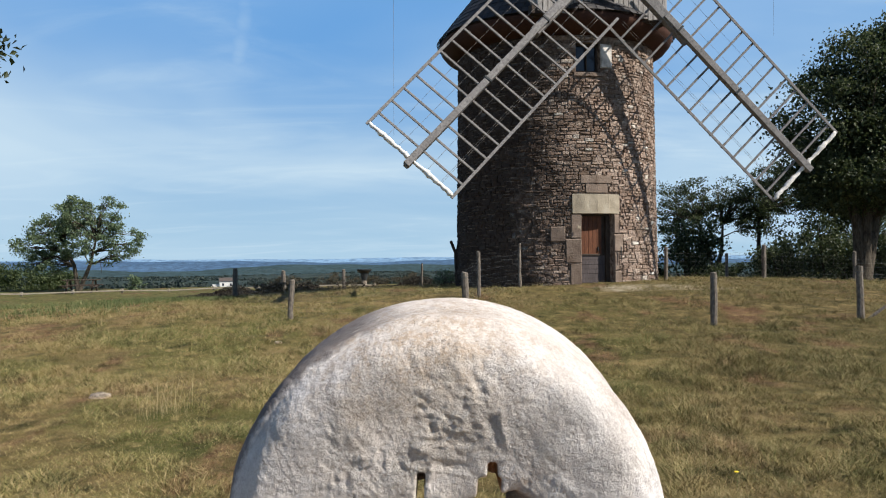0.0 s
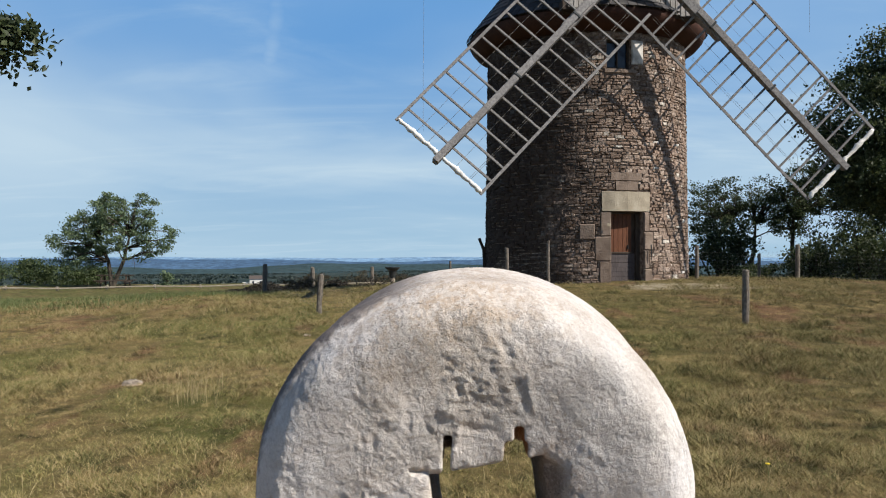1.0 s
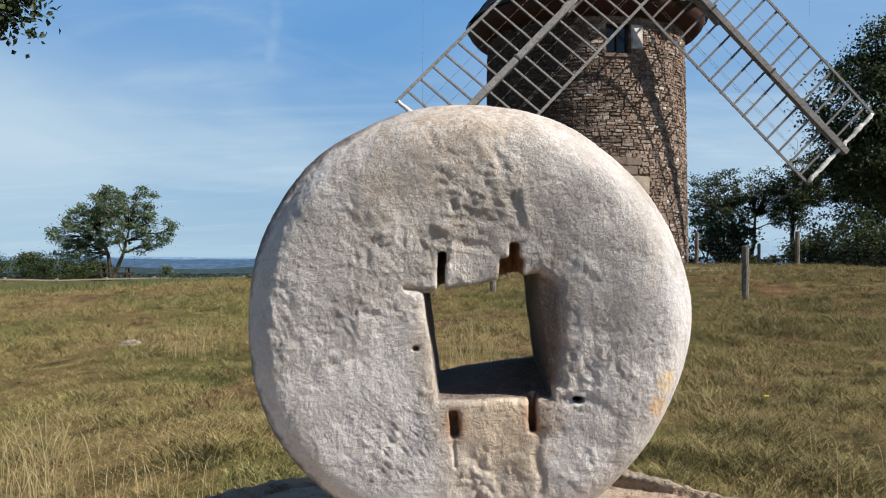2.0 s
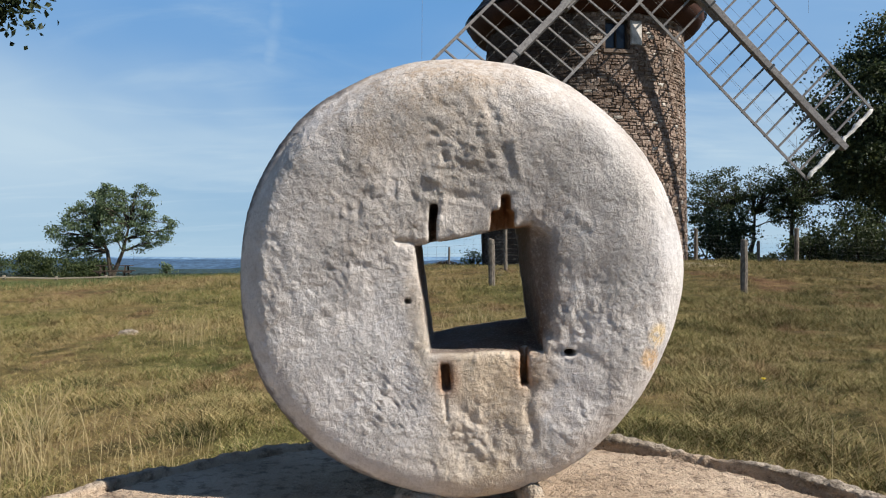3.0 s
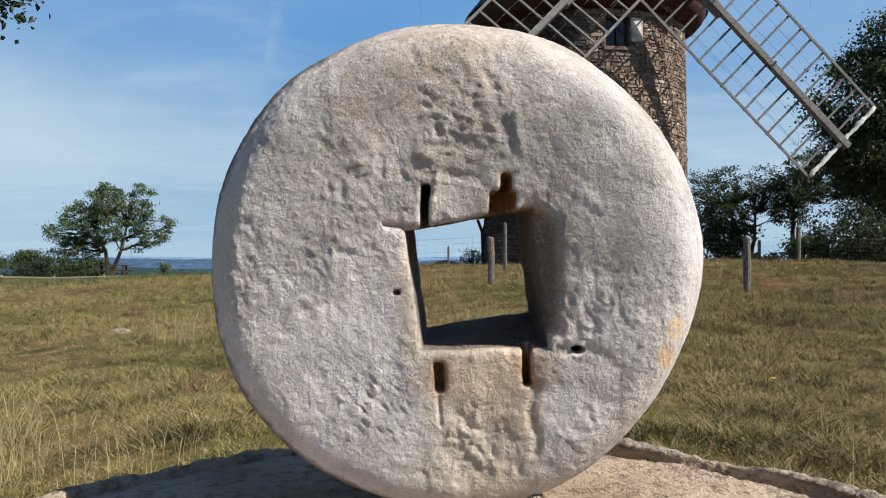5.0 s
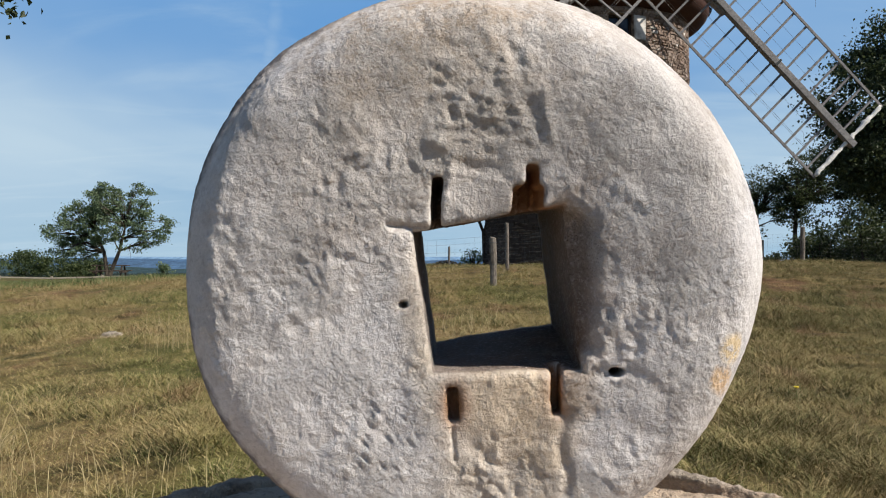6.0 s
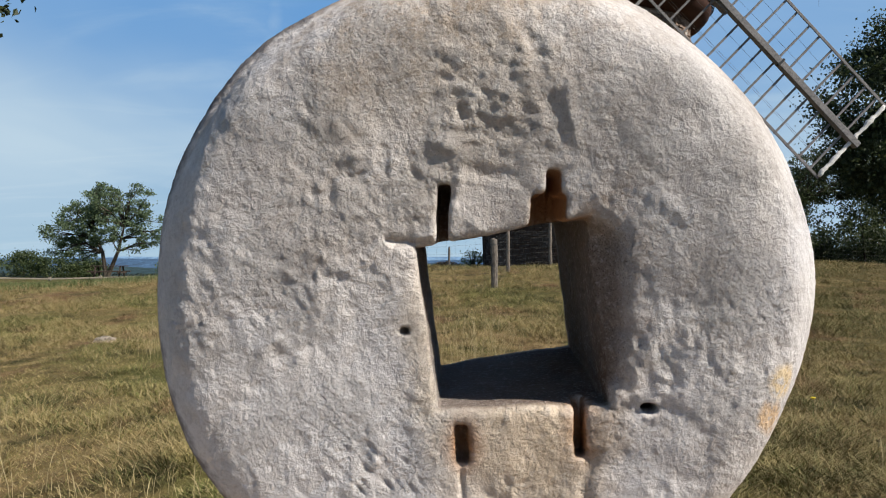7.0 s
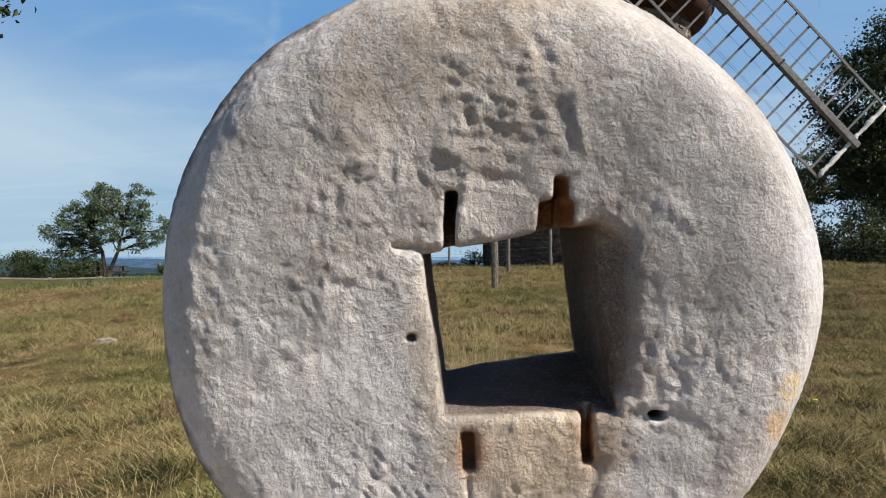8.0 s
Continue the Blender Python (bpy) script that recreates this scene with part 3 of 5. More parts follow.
def vertex_normals(verts, faces):
    n = np.cross(verts[faces[:, 2]] - verts[faces[:, 0]], verts[faces[:, 3]] - verts[faces[:, 1]])
    out = np.zeros_like(verts)
    for k in range(4):
        np.add.at(out, faces[:, k], n)
    return out / np.maximum(np.linalg.norm(out, axis=1, keepdims=True), 1e-12)


def lumps(p, scale, seed):
    """Smooth noise in -1..1 for an array of points."""
    off = Vector((seed * 3.1, seed * 1.7, seed * 2.3))
    return np.array([noise.noise(Vector(q) * scale + off) for q in p])


# ---------------------------------------------------------------- ground
def swell(y, a, b):
    t = np.clip((np.asarray(y, float) - a) / (b - a), 0, 1)
    return t * t * (3 - 2 * t)


def ground_z(x, y):
    """The height of the meadow: a low knoll with the mill, falling away to a wide valley."""
    x, y = np.asarray(x, float), np.asarray(y, float)
    sx, sy = np.where(x > 5, 19.0, 13.0), np.where(y < 22.5, 9.0, 17.0)
    z = 0.27 + 0.78 * np.exp(-((x - 5) / sx) ** 2 - ((y - 22.5) / sy) ** 2)
    z = z - 0.36 * swell(y, 14, 42) * (1 - swell(x, -1, 12))
    d = np.hypot(x * 0.8, y - 8)
    z = z - 20.0 * (1 - np.exp(-np.maximum(d - 44, 0) / 430.0))
    z = z - 45.0 * swell(d, 700, 2200)
    roll = swell(d, 60, 400)
    z = z + roll * (2.2 * np.sin(x * 0.011 + 1.3) * np.cos(y * 0.008) + 1.4 * np.sin(x * 0.027 - y * 0.019))
    z = z + (1 - roll) * (0.030 * np.sin(x * 0.9 + 0.4 * y) + 0.024 * np.sin(1.3 * y - 0.5 * x + 2) + 0.012 * np.sin(2.9 * x + 1.1) * np.cos(2.3 * y))
    return z


def gz(x, y):
    return float(ground_z(x, y))


def build_ground():
    s = np.linspace(-1, 1, 281)
    xs = 4.0 * np.sinh(s * 7.3) / np.sinh(7.3) * 620
    t = np.linspace(-0.55, 1, 281)
    ys = 6 + 4.0 * np.sinh(t * 7.3) / np.sinh(7.3) * 1080
    gx, gy = np.meshgrid(xs, ys, indexing="ij")
    z = ground_z(gx, gy)
    v = np.stack([gx, gy, z], -1).reshape(-1, 3)
    n, m = len(xs), len(ys)
    i = np.arange((n - 1) * m).reshape(n - 1, m)[:, :-1].ravel()
    f = np.stack([i, i + m, i + m + 1, i + 1], 1)
    ob = mesh_ob("ground", v, f, M_GROUND, smooth=True)
    tagged(ob, "dry late-summer meadow of green and straw-coloured turf", "ground", kind="structure")


build_ground()


def build_ridge(name, y, depth, x0, x1, base, tops, mat, label):
    """A far ridge: a long hill whose crest follows a sum of waves."""
    n, rows = 200, 5
    xs = np.linspace(x0, x1, n)
    crest = np.zeros(n) + tops[0]
    for amp, length, phase in tops[1:]:
        crest += amp * np.sin(xs / length + phase)
    verts = []
    for r in range(rows):
        k = r / (rows - 1)
        prof = math.sin(k * math.pi)
        verts += [(x, y + depth * k, base + (c - base) * prof) for x, c in zip(xs, crest)]
    faces = [(r * n + i, r * n + i + 1, (r + 1) * n + i + 1, (r + 1) * n + i) for r in range(rows - 1) for i in range(n - 1)]
    ob = mesh_ob(name, verts, faces, mat, smooth=True)
    tagged(ob, label, "hills", kind="structure")


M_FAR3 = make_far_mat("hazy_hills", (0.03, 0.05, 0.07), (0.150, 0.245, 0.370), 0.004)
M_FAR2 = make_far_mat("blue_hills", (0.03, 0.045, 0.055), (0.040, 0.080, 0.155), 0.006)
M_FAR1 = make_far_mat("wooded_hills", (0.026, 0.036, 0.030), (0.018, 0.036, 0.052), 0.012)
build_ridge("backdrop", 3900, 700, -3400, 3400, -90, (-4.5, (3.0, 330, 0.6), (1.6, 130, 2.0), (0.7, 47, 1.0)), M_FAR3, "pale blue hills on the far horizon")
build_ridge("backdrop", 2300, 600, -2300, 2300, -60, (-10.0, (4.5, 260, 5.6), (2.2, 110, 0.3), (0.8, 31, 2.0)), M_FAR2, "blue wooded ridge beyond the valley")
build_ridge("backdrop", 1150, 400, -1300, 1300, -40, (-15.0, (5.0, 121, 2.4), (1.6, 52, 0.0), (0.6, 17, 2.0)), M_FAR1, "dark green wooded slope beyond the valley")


# ---------------------------------------------------------------- plants
def leaf_mesh(centres, size, rng, droop=0.3):
    """Folded four-point leaves at the given points, in all directions."""
    n = len(centres)
    d = rng.normal(size=(n, 3))
    d[:, 2] -= droop
    d /= np.linalg.norm(d, axis=1, keepdims=True)
    s = np.cross(d, rng.normal(size=(n, 3)))
    s /= np.maximum(np.linalg.norm(s, axis=1, keepdims=True), 1e-6)
    up = np.cross(s, d)
    ln = size * rng.uniform(0.65, 1.35, (n, 1))
    w = ln * rng.uniform(0.28, 0.42, (n, 1))
    a = centres - d * ln * 0.5
    b = centres + d * ln * 0.5
    lft = centres + s * w + up * w * 0.35
    rgt = centres - s * w + up * w * 0.35
    v = np.stack([a, lft, b, rgt], 1).reshape(-1, 3)
    f = np.arange(4 * n).reshape(n, 4)
    return v, f


def crown_points(lobes, clusters, per, spread, rng, hollow=0.55):
    """Leaf places: clusters in the outer part of a union of ellipsoid lobes. Returns cluster centres and leaf points."""
    vol = np.array([rx * ry * rz for *_, rx, ry, rz in lobes]) ** 0.7
    pick = rng.choice(len(lobes), clusters, p=vol / vol.sum())
    d = rng.normal(size=(clusters, 3))
    d /= np.linalg.norm(d, axis=1, keepdims=True)
    r = rng.uniform(hollow ** 3, 1, (clusters, 1)) ** (1 / 3)
    lob = np.array(lobes)[pick]
    cen = lob[:, :3] + d * r * lob[:, 3:]
    counts = rng.poisson(per, clusters)
    scale = rng.uniform(0.6, 1.35, clusters)
    leaf = []
    for c, k, s in zip(cen, counts, scale):
        q = rng.normal(size=(k, 3)) * np.array([1, 1, 0.62]) * spread * s * 0.55
        leaf.append(c + q)
    return cen, np.concatenate(leaf)


def build_tree(name, label, category, x, y, trunks, lobes, clusters, per, spread, leaf, mat, seed, trunk_r=0.16, limbs=26, droop=0.3, group="", sink=0.12):
    """A tree: tapered trunks that fork into limbs, and a loose crown of leaf clusters. Lobes and trunks are relative to the foot."""
    rng = np.random.default_rng(seed)
    root = thing(name, label, category, pose(x, y, gz(x, y) - sink), group)
    cen, leaves = crown_points(lobes, clusters, per, spread, rng)
    pieces = []
    tips = []
    for top in trunks:
        top = Vector(top)
        mid = top * 0.5 + Vector((rng.uniform(-.2, .2), rng.uniform(-.2, .2), 0.12)) * min(1, top.length / 3)
        k = top.length / 4
        r0 = trunk_r * rng.uniform(0.85, 1.1)
        pieces.append(tube_data([(mid.x * .02, 0, 0), mid * 0.12, mid * 0.5, mid, (mid + top) / 2, top], [r0 * 1.5, r0 * 1.05, r0 * 0.9, r0 * 0.75, r0 * 0.6, r0 * 0.42], 8))
        tips += [(top, r0 * 0.42), (mid, r0 * 0.55), ((mid + top) / 2, r0 * 0.45)]
    order = rng.permutation(len(cen))[:limbs]
    for i in order:
        c = Vector(cen[i])
        t, r = min(tips, key=lambda q: (q[0] - c).length + (2.0 if q[0].z > c.z else 0))
        bend = (t + c) / 2 + Vector((rng.uniform(-.25, .25), rng.uniform(-.25, .25), rng.uniform(0.0, .35))) * (c - t).length * 0.4
        pieces.append(tube_data([t, bend, c], [r * 0.75, r * 0.45, r * 0.12], 5))
        for _ in range(2):
            e = c + Vector(rng.normal(size=3)) * spread * 0.7
            pieces.append(tube_data([bend, (bend + e) / 2 + Vector(rng.normal(size=3)) * 0.08, e], [r * 0.3, r * 0.18, r * 0.06], 4))
    mesh_ob("trunk", *merge(pieces), M_BARK, root, smooth=True)
    mesh_ob("crown", *leaf_mesh(leaves, leaf, rng, droop), mat, root)
    return root


def build_shrub(x, y, rx, ry, h, seed, mat, label, n=2600, leaf=0.16, group=""):
    rng = np.random.default_rng(seed)
    root = thing("shrub", label, "shrub", pose(x, y, gz(x, y) - 0.1), group)
    lobes = [(rng.uniform(-.6, .6) * rx, rng.uniform(-.5, .5) * ry, h * rng.uniform(0.3, 0.62), rx * 0.55, ry * 0.6, h * 0.4) for _ in range(5)]
    cen, leaves = crown_points(lobes, max(12, n // 60), 60, 0.5 * min(1.0, h / 2), rng, 0.3)
    leaves[:, 2] = np.maximum(leaves[:, 2], 0.03)
    stems = []
    for c in cen[:9]:
        stems.append(tube_data([(c[0] * .2, c[1] * .2, 0), (c[0] * .6, c[1] * .6, c[2] * .6), tuple(c)], [0.05, 0.03, 0.01], 5))
    mesh_ob("branchwork", *merge(stems), M_BARK, root, smooth=True)
    mesh_ob("foliage", *leaf_mesh(leaves, leaf, rng), mat, root)
    return root


# the broad tree by the rail fence
build_tree("tree", "broad young oak with two leaning stems and an open crown", "tree", -19.8, 46.0,
           [(-1.0, 0.3, 3.0), (1.1, -0.2, 3.1)],
           [(-0.7, 0, 4.5, 1.35, 1.3, 0.95), (1.5, 0.2, 4.75, 1.15, 1.1, 0.85), (-2.5, 0, 2.75, 1.35, 1.3, 0.9), (0.2, -0.2, 3.2, 1.7, 1.4, 1.0), (2.7, 0.1, 3.0, 1.0, 1.0, 1.1), (-1.2, 0.1, 1.9, 1.25, 1.1, 0.8), (1.3, 0.1, 3.9, 1.3, 1.1, 0.9), (1.6, 0.1, 2.2, 0.9, 1.0, 0.7), (-1.4, 0.1, 3.6, 1.3, 1.2, 1.0), (-0.3, 0.2, 5.0, 1.0, 1.0, 0.7), (-2.6, 0, 1.9, 0.9, 0.9, 0.7)],
           300, 72, 0.30, 0.115, M_LIGHT_LEAF, 5, trunk_r=0.13, limbs=90)
# trees on the right, behind the mill
build_tree("tree", "tall dark oak with a dense heavy crown", "tree", 18.5, 31.0,
           [(0.4, 0, 5.2), (1.6, 0.5, 5.0), (-0.6, 0.3, 4.6)],
           [(0.6, 0, 8.2, 2.4, 2.4, 2.4), (-1.5, -0.2, 6.6, 1.9, 2.0, 2.2), (1.8, 0.2, 5.6, 2.6, 2.4, 2.2), (0.0, 0, 4.4, 2.8, 2.4, 1.5), (2.4, 0, 9.6, 2.2, 2.2, 2.0), (4.0, 0.6, 6.6, 2.4, 2.4, 3.4), (4.8, 0.6, 9.0, 2.2, 2.4, 2.4)],
           620, 180, 0.66, 0.135, M_OAK, 8, trunk_r=0.27, limbs=60)
build_tree("tree", "leaning field oak with a sparse rounded crown", "tree", 16.6, 42.0,
           [(-0.9, 0, 3.4), (0.6, 0.2, 3.2)],
           [(-2.0, 0, 4.2, 1.8, 1.6, 1.3), (0.0, 0, 5.0, 1.8, 1.6, 1.0), (-1.0, 0, 3.0, 2.2, 1.6, 1.0), (1.4, 0, 3.9, 1.4, 1.4, 1.2)],
           150, 85, 0.34, 0.105, M_OAK, 12, trunk_r=0.15, limbs=90)
build_tree("tree", "slim field oak with a narrow dark crown", "tree", 18.6, 40.5,
           [(-0.1, 0, 3.6)],
           [(0.2, 0, 4.3, 1.3, 1.3, 1.2), (0.8, 0, 5.6, 1.2, 1.2, 0.9), (-0.4, 0, 3.3, 1.0, 1.0, 0.7), (1.7, 0.4, 4.8, 1.4, 1.2, 1.2)],
           150, 85, 0.33, 0.105, M_OAK, 14, trunk_r=0.14, limbs=64)
build_tree("tree", "dark oak half hidden at the wood's edge", "tree", 24.0, 40.0,
           [(0.0, 0, 4.0), (1.2, 0, 4.4)],
           [(0, 0, 5.0, 2.6, 2.2, 2.0), (1.6, 0, 6.8, 2.2, 2.0, 1.8), (-1.8, 0, 4.2, 1.8, 1.8, 1.4), (0.4, 0, 3.0, 2.6, 2.0, 1.2)],
           330, 100, 0.46, 0.12, M_OAK, 21, trunk_r=0.2, limbs=40)
# overhanging branch from an oak that stands outside the view
build_tree("tree", "old oak whose low branch hangs over the meadow", "tree", -10.42, 9.6,
           [(0.3, 0.2, 3.6), (2.4, 0.0, 3.9), (-1.6, 0.5, 4.0)],
           [(3.75, 0.0, 4.3, 0.85, 0.8, 0.42), (4.45, -0.1, 4.3, 0.55, 0.5, 0.26), (4.75, 0, 4.3, 0.5, 0.4, 0.26), (4.7, 0.1, 4.25, 0.45, 0.4, 0.25), (4.35, -0.1, 4.0, 0.4, 0.4, 0.2), (2.6, 0, 4.5, 1.6, 1.4, 0.8), (0.0, 0, 5.2, 2.4, 2.4, 1.3), (-2.2, 0.4, 4.7, 1.8, 1.8, 1.1)],
           330, 90, 0.30, 0.10, M_OAK, 31, trunk_r=0.24, limbs=80)

# scrub along the wood's edge and beyond the crest
SHRUBS = [(10.8, 36, 1.2, 1.0, 1.0), (12.9, 36, 1.5, 1.3, 3.0), (15.8, 40, 1.7, 1.2, 1.0), (19.0, 39, 2.2, 1.4, 2.2), (21.5, 37, 2.0, 1.5, 2.4), (24.5, 36, 2.6, 1.6, 2.9), (27.5, 38, 2.6, 1.8, 3.6), (22.5, 44, 3.0, 2.0, 3.8), (20.5, 37.5, 2.0, 1.5, 3.2), (23.5, 35.5, 2.4, 1.6, 4.0), (27.0, 36.5, 2.8, 2.0, 4.8), (12.0, 44, 2.5, 1.6, 2.3)]
for i, (x, y, rx, ry, h) in enumerate(SHRUBS):
    build_shrub(x, y, rx, ry, h, 100 + i, M_OAK, "dense dark green scrub at the wood's edge", 4200, 0.145, "scrub behind the mill")
LOW = [(-30.5, 50, 2.2, 1.6, 1.9), (-27.0, 52, 2.4, 1.6, 2.2), (-34, 54, 2.8, 1.6, 2.5), (-24.5, 54, 1.8, 1.2, 1.6), (-38.5, 55, 2.8, 1.8, 2.6)]
for i, (x, y, rx, ry, h) in enumerate(LOW):
    build_shrub(x, y, rx, ry, h, 140 + i, M_WOODS, "low green bushes behind the rail fence", 5600, 0.13, "bushes by the rail fence")
MIDS = [(-8.5, 54, 2.0, 1.2, 0.9), (-6.0, 56, 2.2, 1.4, 1.1), (-2.8, 54, 1.8, 1.2, 1.0), (-0.6, 50, 1.6, 1.2, 0.9), (-5.0, 30.5, 1.7, 0.4, 0.5)]
for i, (x, y, rx, ry, h) in enumerate(MIDS):
    build_shrub(x, y, rx, ry, h, 160 + i, M_BRACKEN, "olive brown bush on the crest of the meadow", 1600, 0.09, "bushes on the crest")
build_shrub(-17.0, 47.5, 0.8, 0.6, 1.1, 171, M_LIGHT_LEAF, "small bright green bush beside the young oak", 900, 0.10)
build_shrub(1.02, 24.9, 0.42, 0.3, 0.8, 170, M_LIGHT_LEAF, "airy pale shrub beside the mill tower", 420, 0.06)


def build_far_woods():
    """Woods on the slopes of the valley, too far and too many to count."""
    rng = np.random.default_rng(77)
    n = 6400
    y = 200 + 950 * rng.uniform(0, 1, n) ** 1.3
    x = rng.uniform(-0.75, 0.62, n) * y
    keep = (np.sin(x * 0.021 + 1) + np.sin(y * 0.017 + x * 0.006) + rng.normal(0, 0.6, n)) > -0.7
    keep &= ~((np.abs(x / y + 0.2424) < 0.03) & (y < 300))
    x, y = x[keep], y[keep]
    z = ground_z(x, y)
    near, far = [], []
    for a, b, c in zip(x, y, z):
        s = rng.uniform(0.6, 1.25)
        k = 60 if b < 340 else 16
        q = rng.normal(size=(k, 3))
        q *= rng.uniform(0.3, 1, (k, 1)) ** 0.4 / np.linalg.norm(q, axis=1, keepdims=True) * np.array([2.9, 2.9, 1.2]) * s
        q[:, 2] += 0.5
        (near if b < 340 else far).append(q + (a, b, c))
    for pts, size in ((near, 0.9), (far, 1.5)):
        v, f = leaf_mesh(np.concatenate(pts), size, rng)
        ob = mesh_ob("far_woods", v, f, M_VALLEY)
        tagged(ob, "dark green woods on the slopes of the valley", "woods", kind="stuff")


build_far_woods()


def build_dark_strip():
    """A made-up strip of low dark leaves that gives the dark band along the crest."""
    rng = np.random.default_rng(66)
    n = 26000
    x = rng.uniform(-9.5, 2.2, n)
    y = 33.5 - 0.10 * x + rng.normal(0, 1.5, n) * np.clip(1.15 - (x + 9.5) * 0.055, 0.3, 1)
    h = 0.10 + 0.24 * np.clip(np.sin(x * 1.7 + y) + np.sin(x * 0.6 - 1.3 * y), -0.6, 2) ** 2 * 0.4
    c = np.stack([x, y, ground_z(x, y) + rng.uniform(0, 1, n) * h], 1)
    v, f = leaf_mesh(c, 0.085, rng)
    tagged(mesh_ob("heather", v, f, M_DARK_STRIP), "low strip of small dark brown leaves", "heather", kind="stuff")


M_DARK_STRIP = make_leaf_mat("dark_strip_leaves", (0.018, 0.014, 0.011), (0.034, 0.027, 0.019), (0.060, 0.050, 0.030))
build_dark_strip()


# ---------------------------------------------------------------- the mill tower
TX, TY, TR, TZ = 4.45, 24.1, 3.12, 0.98    # axis, radius at the foot, threshold height
WALL_H = 6.95
mill = thing("windmill", "round rubble-stone tower mill with four lattice sails", "windmill", pose(TX, TY, TZ))


def tower_r(z):
    """Radius of the tower at height z over its foot; it tapers a little."""
    return TR - 0.085 * z / WALL_H


def ring(theta, r, z):
    a = radians(theta)
    return (r * math.sin(a), -r * math.cos(a), z)


DOOR = (3.0, 20.9, 0.0, 1.97)
WINDOW = (1.2, 14.6, 5.92, 6.75)


def build_wall():
    """The wall's core: a hollow drum with a door and a window cut through."""
    th = sorted({*np.arange(-180, 180, 7.5).tolist(), DOOR[0], DOOR[1], WINDOW[0], WINDOW[1], 12.0})
    zs = [-0.6, 0.0, 0.9, 1.97, 3.5, 5.0, 5.92, 6.75, WALL_H]
    zs = sorted(zs)
    n, m = len(th), len(zs)
    verts = [ring(t, tower_r(z) - 0.05, z) for t in th for z in zs] + [ring(t, tower_r(z) - 0.75, z) for t in th for z in zs]
    off = n * m
    gone = set()
    for i in range(n):
        for j in range(m - 1):
            tm = (th[i] + (th[i + 1] if i + 1 < n else th[0] + 360)) / 2
            zm = (zs[j] + zs[j + 1]) / 2
            for a, b, c, d in (DOOR, WINDOW):
                if a < tm < b and c < zm < d:
                    gone.add((i, j))
    faces = []
    for i in range(n):
        k = (i + 1) % n
        for j in range(m - 1):
            if (i, j) in gone:
                for (p, q), other in ((((i, j), (i, j + 1)), ((i - 1) % n, j)), (((k, j), (k, j + 1)), (k, j)), (((i, j), (k, j)), (i, j - 1)), (((i, j + 1), (k, j + 1)), (i, j + 1))):
                    if other not in gone:
                        a, b = p[0] * m + p[1], q[0] * m + q[1]
                        faces.append((a, b, b + off, a + off))
                continue
            faces.append((i * m + j, k * m + j, k * m + j + 1, i * m + j + 1))
            faces.append((off + i * m + j, off + i * m + j + 1, off + k * m + j + 1, off + k * m + j))
    for i in range(n):
        k = (i + 1) % n
        a, b = i * m + m - 1, k * m + m - 1
        faces.append((a, b, b + off, a + off))
    mesh_ob("wall", verts, faces, M_MORTAR, mill, "dark mortar core of the round wall")


build_wall()


def block_data(t0, t1, z0, z1, rng, out=0.0, in_r=0.10, cut=0.013, warp=0.011):
    """One rubble stone on the drum: a block with a worn, slightly domed face."""
    tm, zm = (t0 + t1) / 2, (z0 + z1) / 2
    r = tower_r(zm) + out
    back = [ring(t, r - in_r, z) for t, z in ((t0, z0), (t1, z0), (t1, z1), (t0, z1))]
    dt = math.degrees(cut / r)
    j = lambda s: rng.uniform(-s, s)
    edge = [ring(t + j(0.12), r - cut * 1.2 + j(warp) * 0.5, z + j(warp) * 1.6) for t, z in ((t0, z0), (t1, z0), (t1, z1), (t0, z1))]
    face = [ring(t + j(0.1), r + j(warp), z + j(warp) * 1.4) for t, z in ((t0 + dt, z0 + cut), (t1 - dt, z0 + cut), (t1 - dt, z1 - cut), (t0 + dt, z1 - cut))]
    verts = back + edge + face
    faces = [(8, 9, 10, 11)]
    for a in (0, 4):
        for k in range(4):
            k2 = (k + 1) % 4
            faces.append((a + k, a + k2, a + 4 + k2, a + 4 + k))
    return verts, faces


# dressed stones round the door: lintel, jambs and threshold
rngd = random.Random(4)
DRESSED = [(-1.8, 24.2, 1.98, 2.52, 0.035, "single large pale lintel stone"), (-2.4, 2.9, 1.30, 1.96, 0.006, ""), (-5.2, 2.9, 0.62, 1.28, 0.006, ""), (-3.0, 2.9, 0.0, 0.60, 0.006, ""),
           (21.0, 24.4, 1.42, 1.96, 0.02, ""), (21.0, 26.8, 0.92, 1.40, 0.02, ""), (21.0, 24.0, 0.40, 0.90, 0.02, ""), (21.0, 25.6, 0.0, 0.38, 0.02, ""),
           (-13.0, -5.4, 1.20, 1.62, 0.02, ""), (15.0, 21.5, 6.05, 6.72, 0.012, "whitish plastered window jamb"), (0.0, 16.0, 5.80, 5.90, 0.02, "worn window sill stone"), (5.5, 17.5, 2.56, 2.80, 0.01, ""), (3.0, 20.0, 2.83, 3.05, 0.0, "")]
for a, b, c, d, o, lab in DRESSED:
    v, f = block_data(a, b, c, d, rngd, o, 0.22, 0.02, 0.006)
    n = max(1, int((b - a) / 6))
    if n > 1:  # long stones follow the curve in slices
        v, f = merge([block_data(a + (b - a) * i / n, a + (b - a) * (i + 1) / n, c, d, rngd, o, 0.22, 0.004, 0.002) for i in range(n)])
    mesh_ob("dressed_stone", v, f, M_PLASTER if "plastered" in lab else M_DRESSED if "lintel" in lab else M_JAMB, mill, lab)


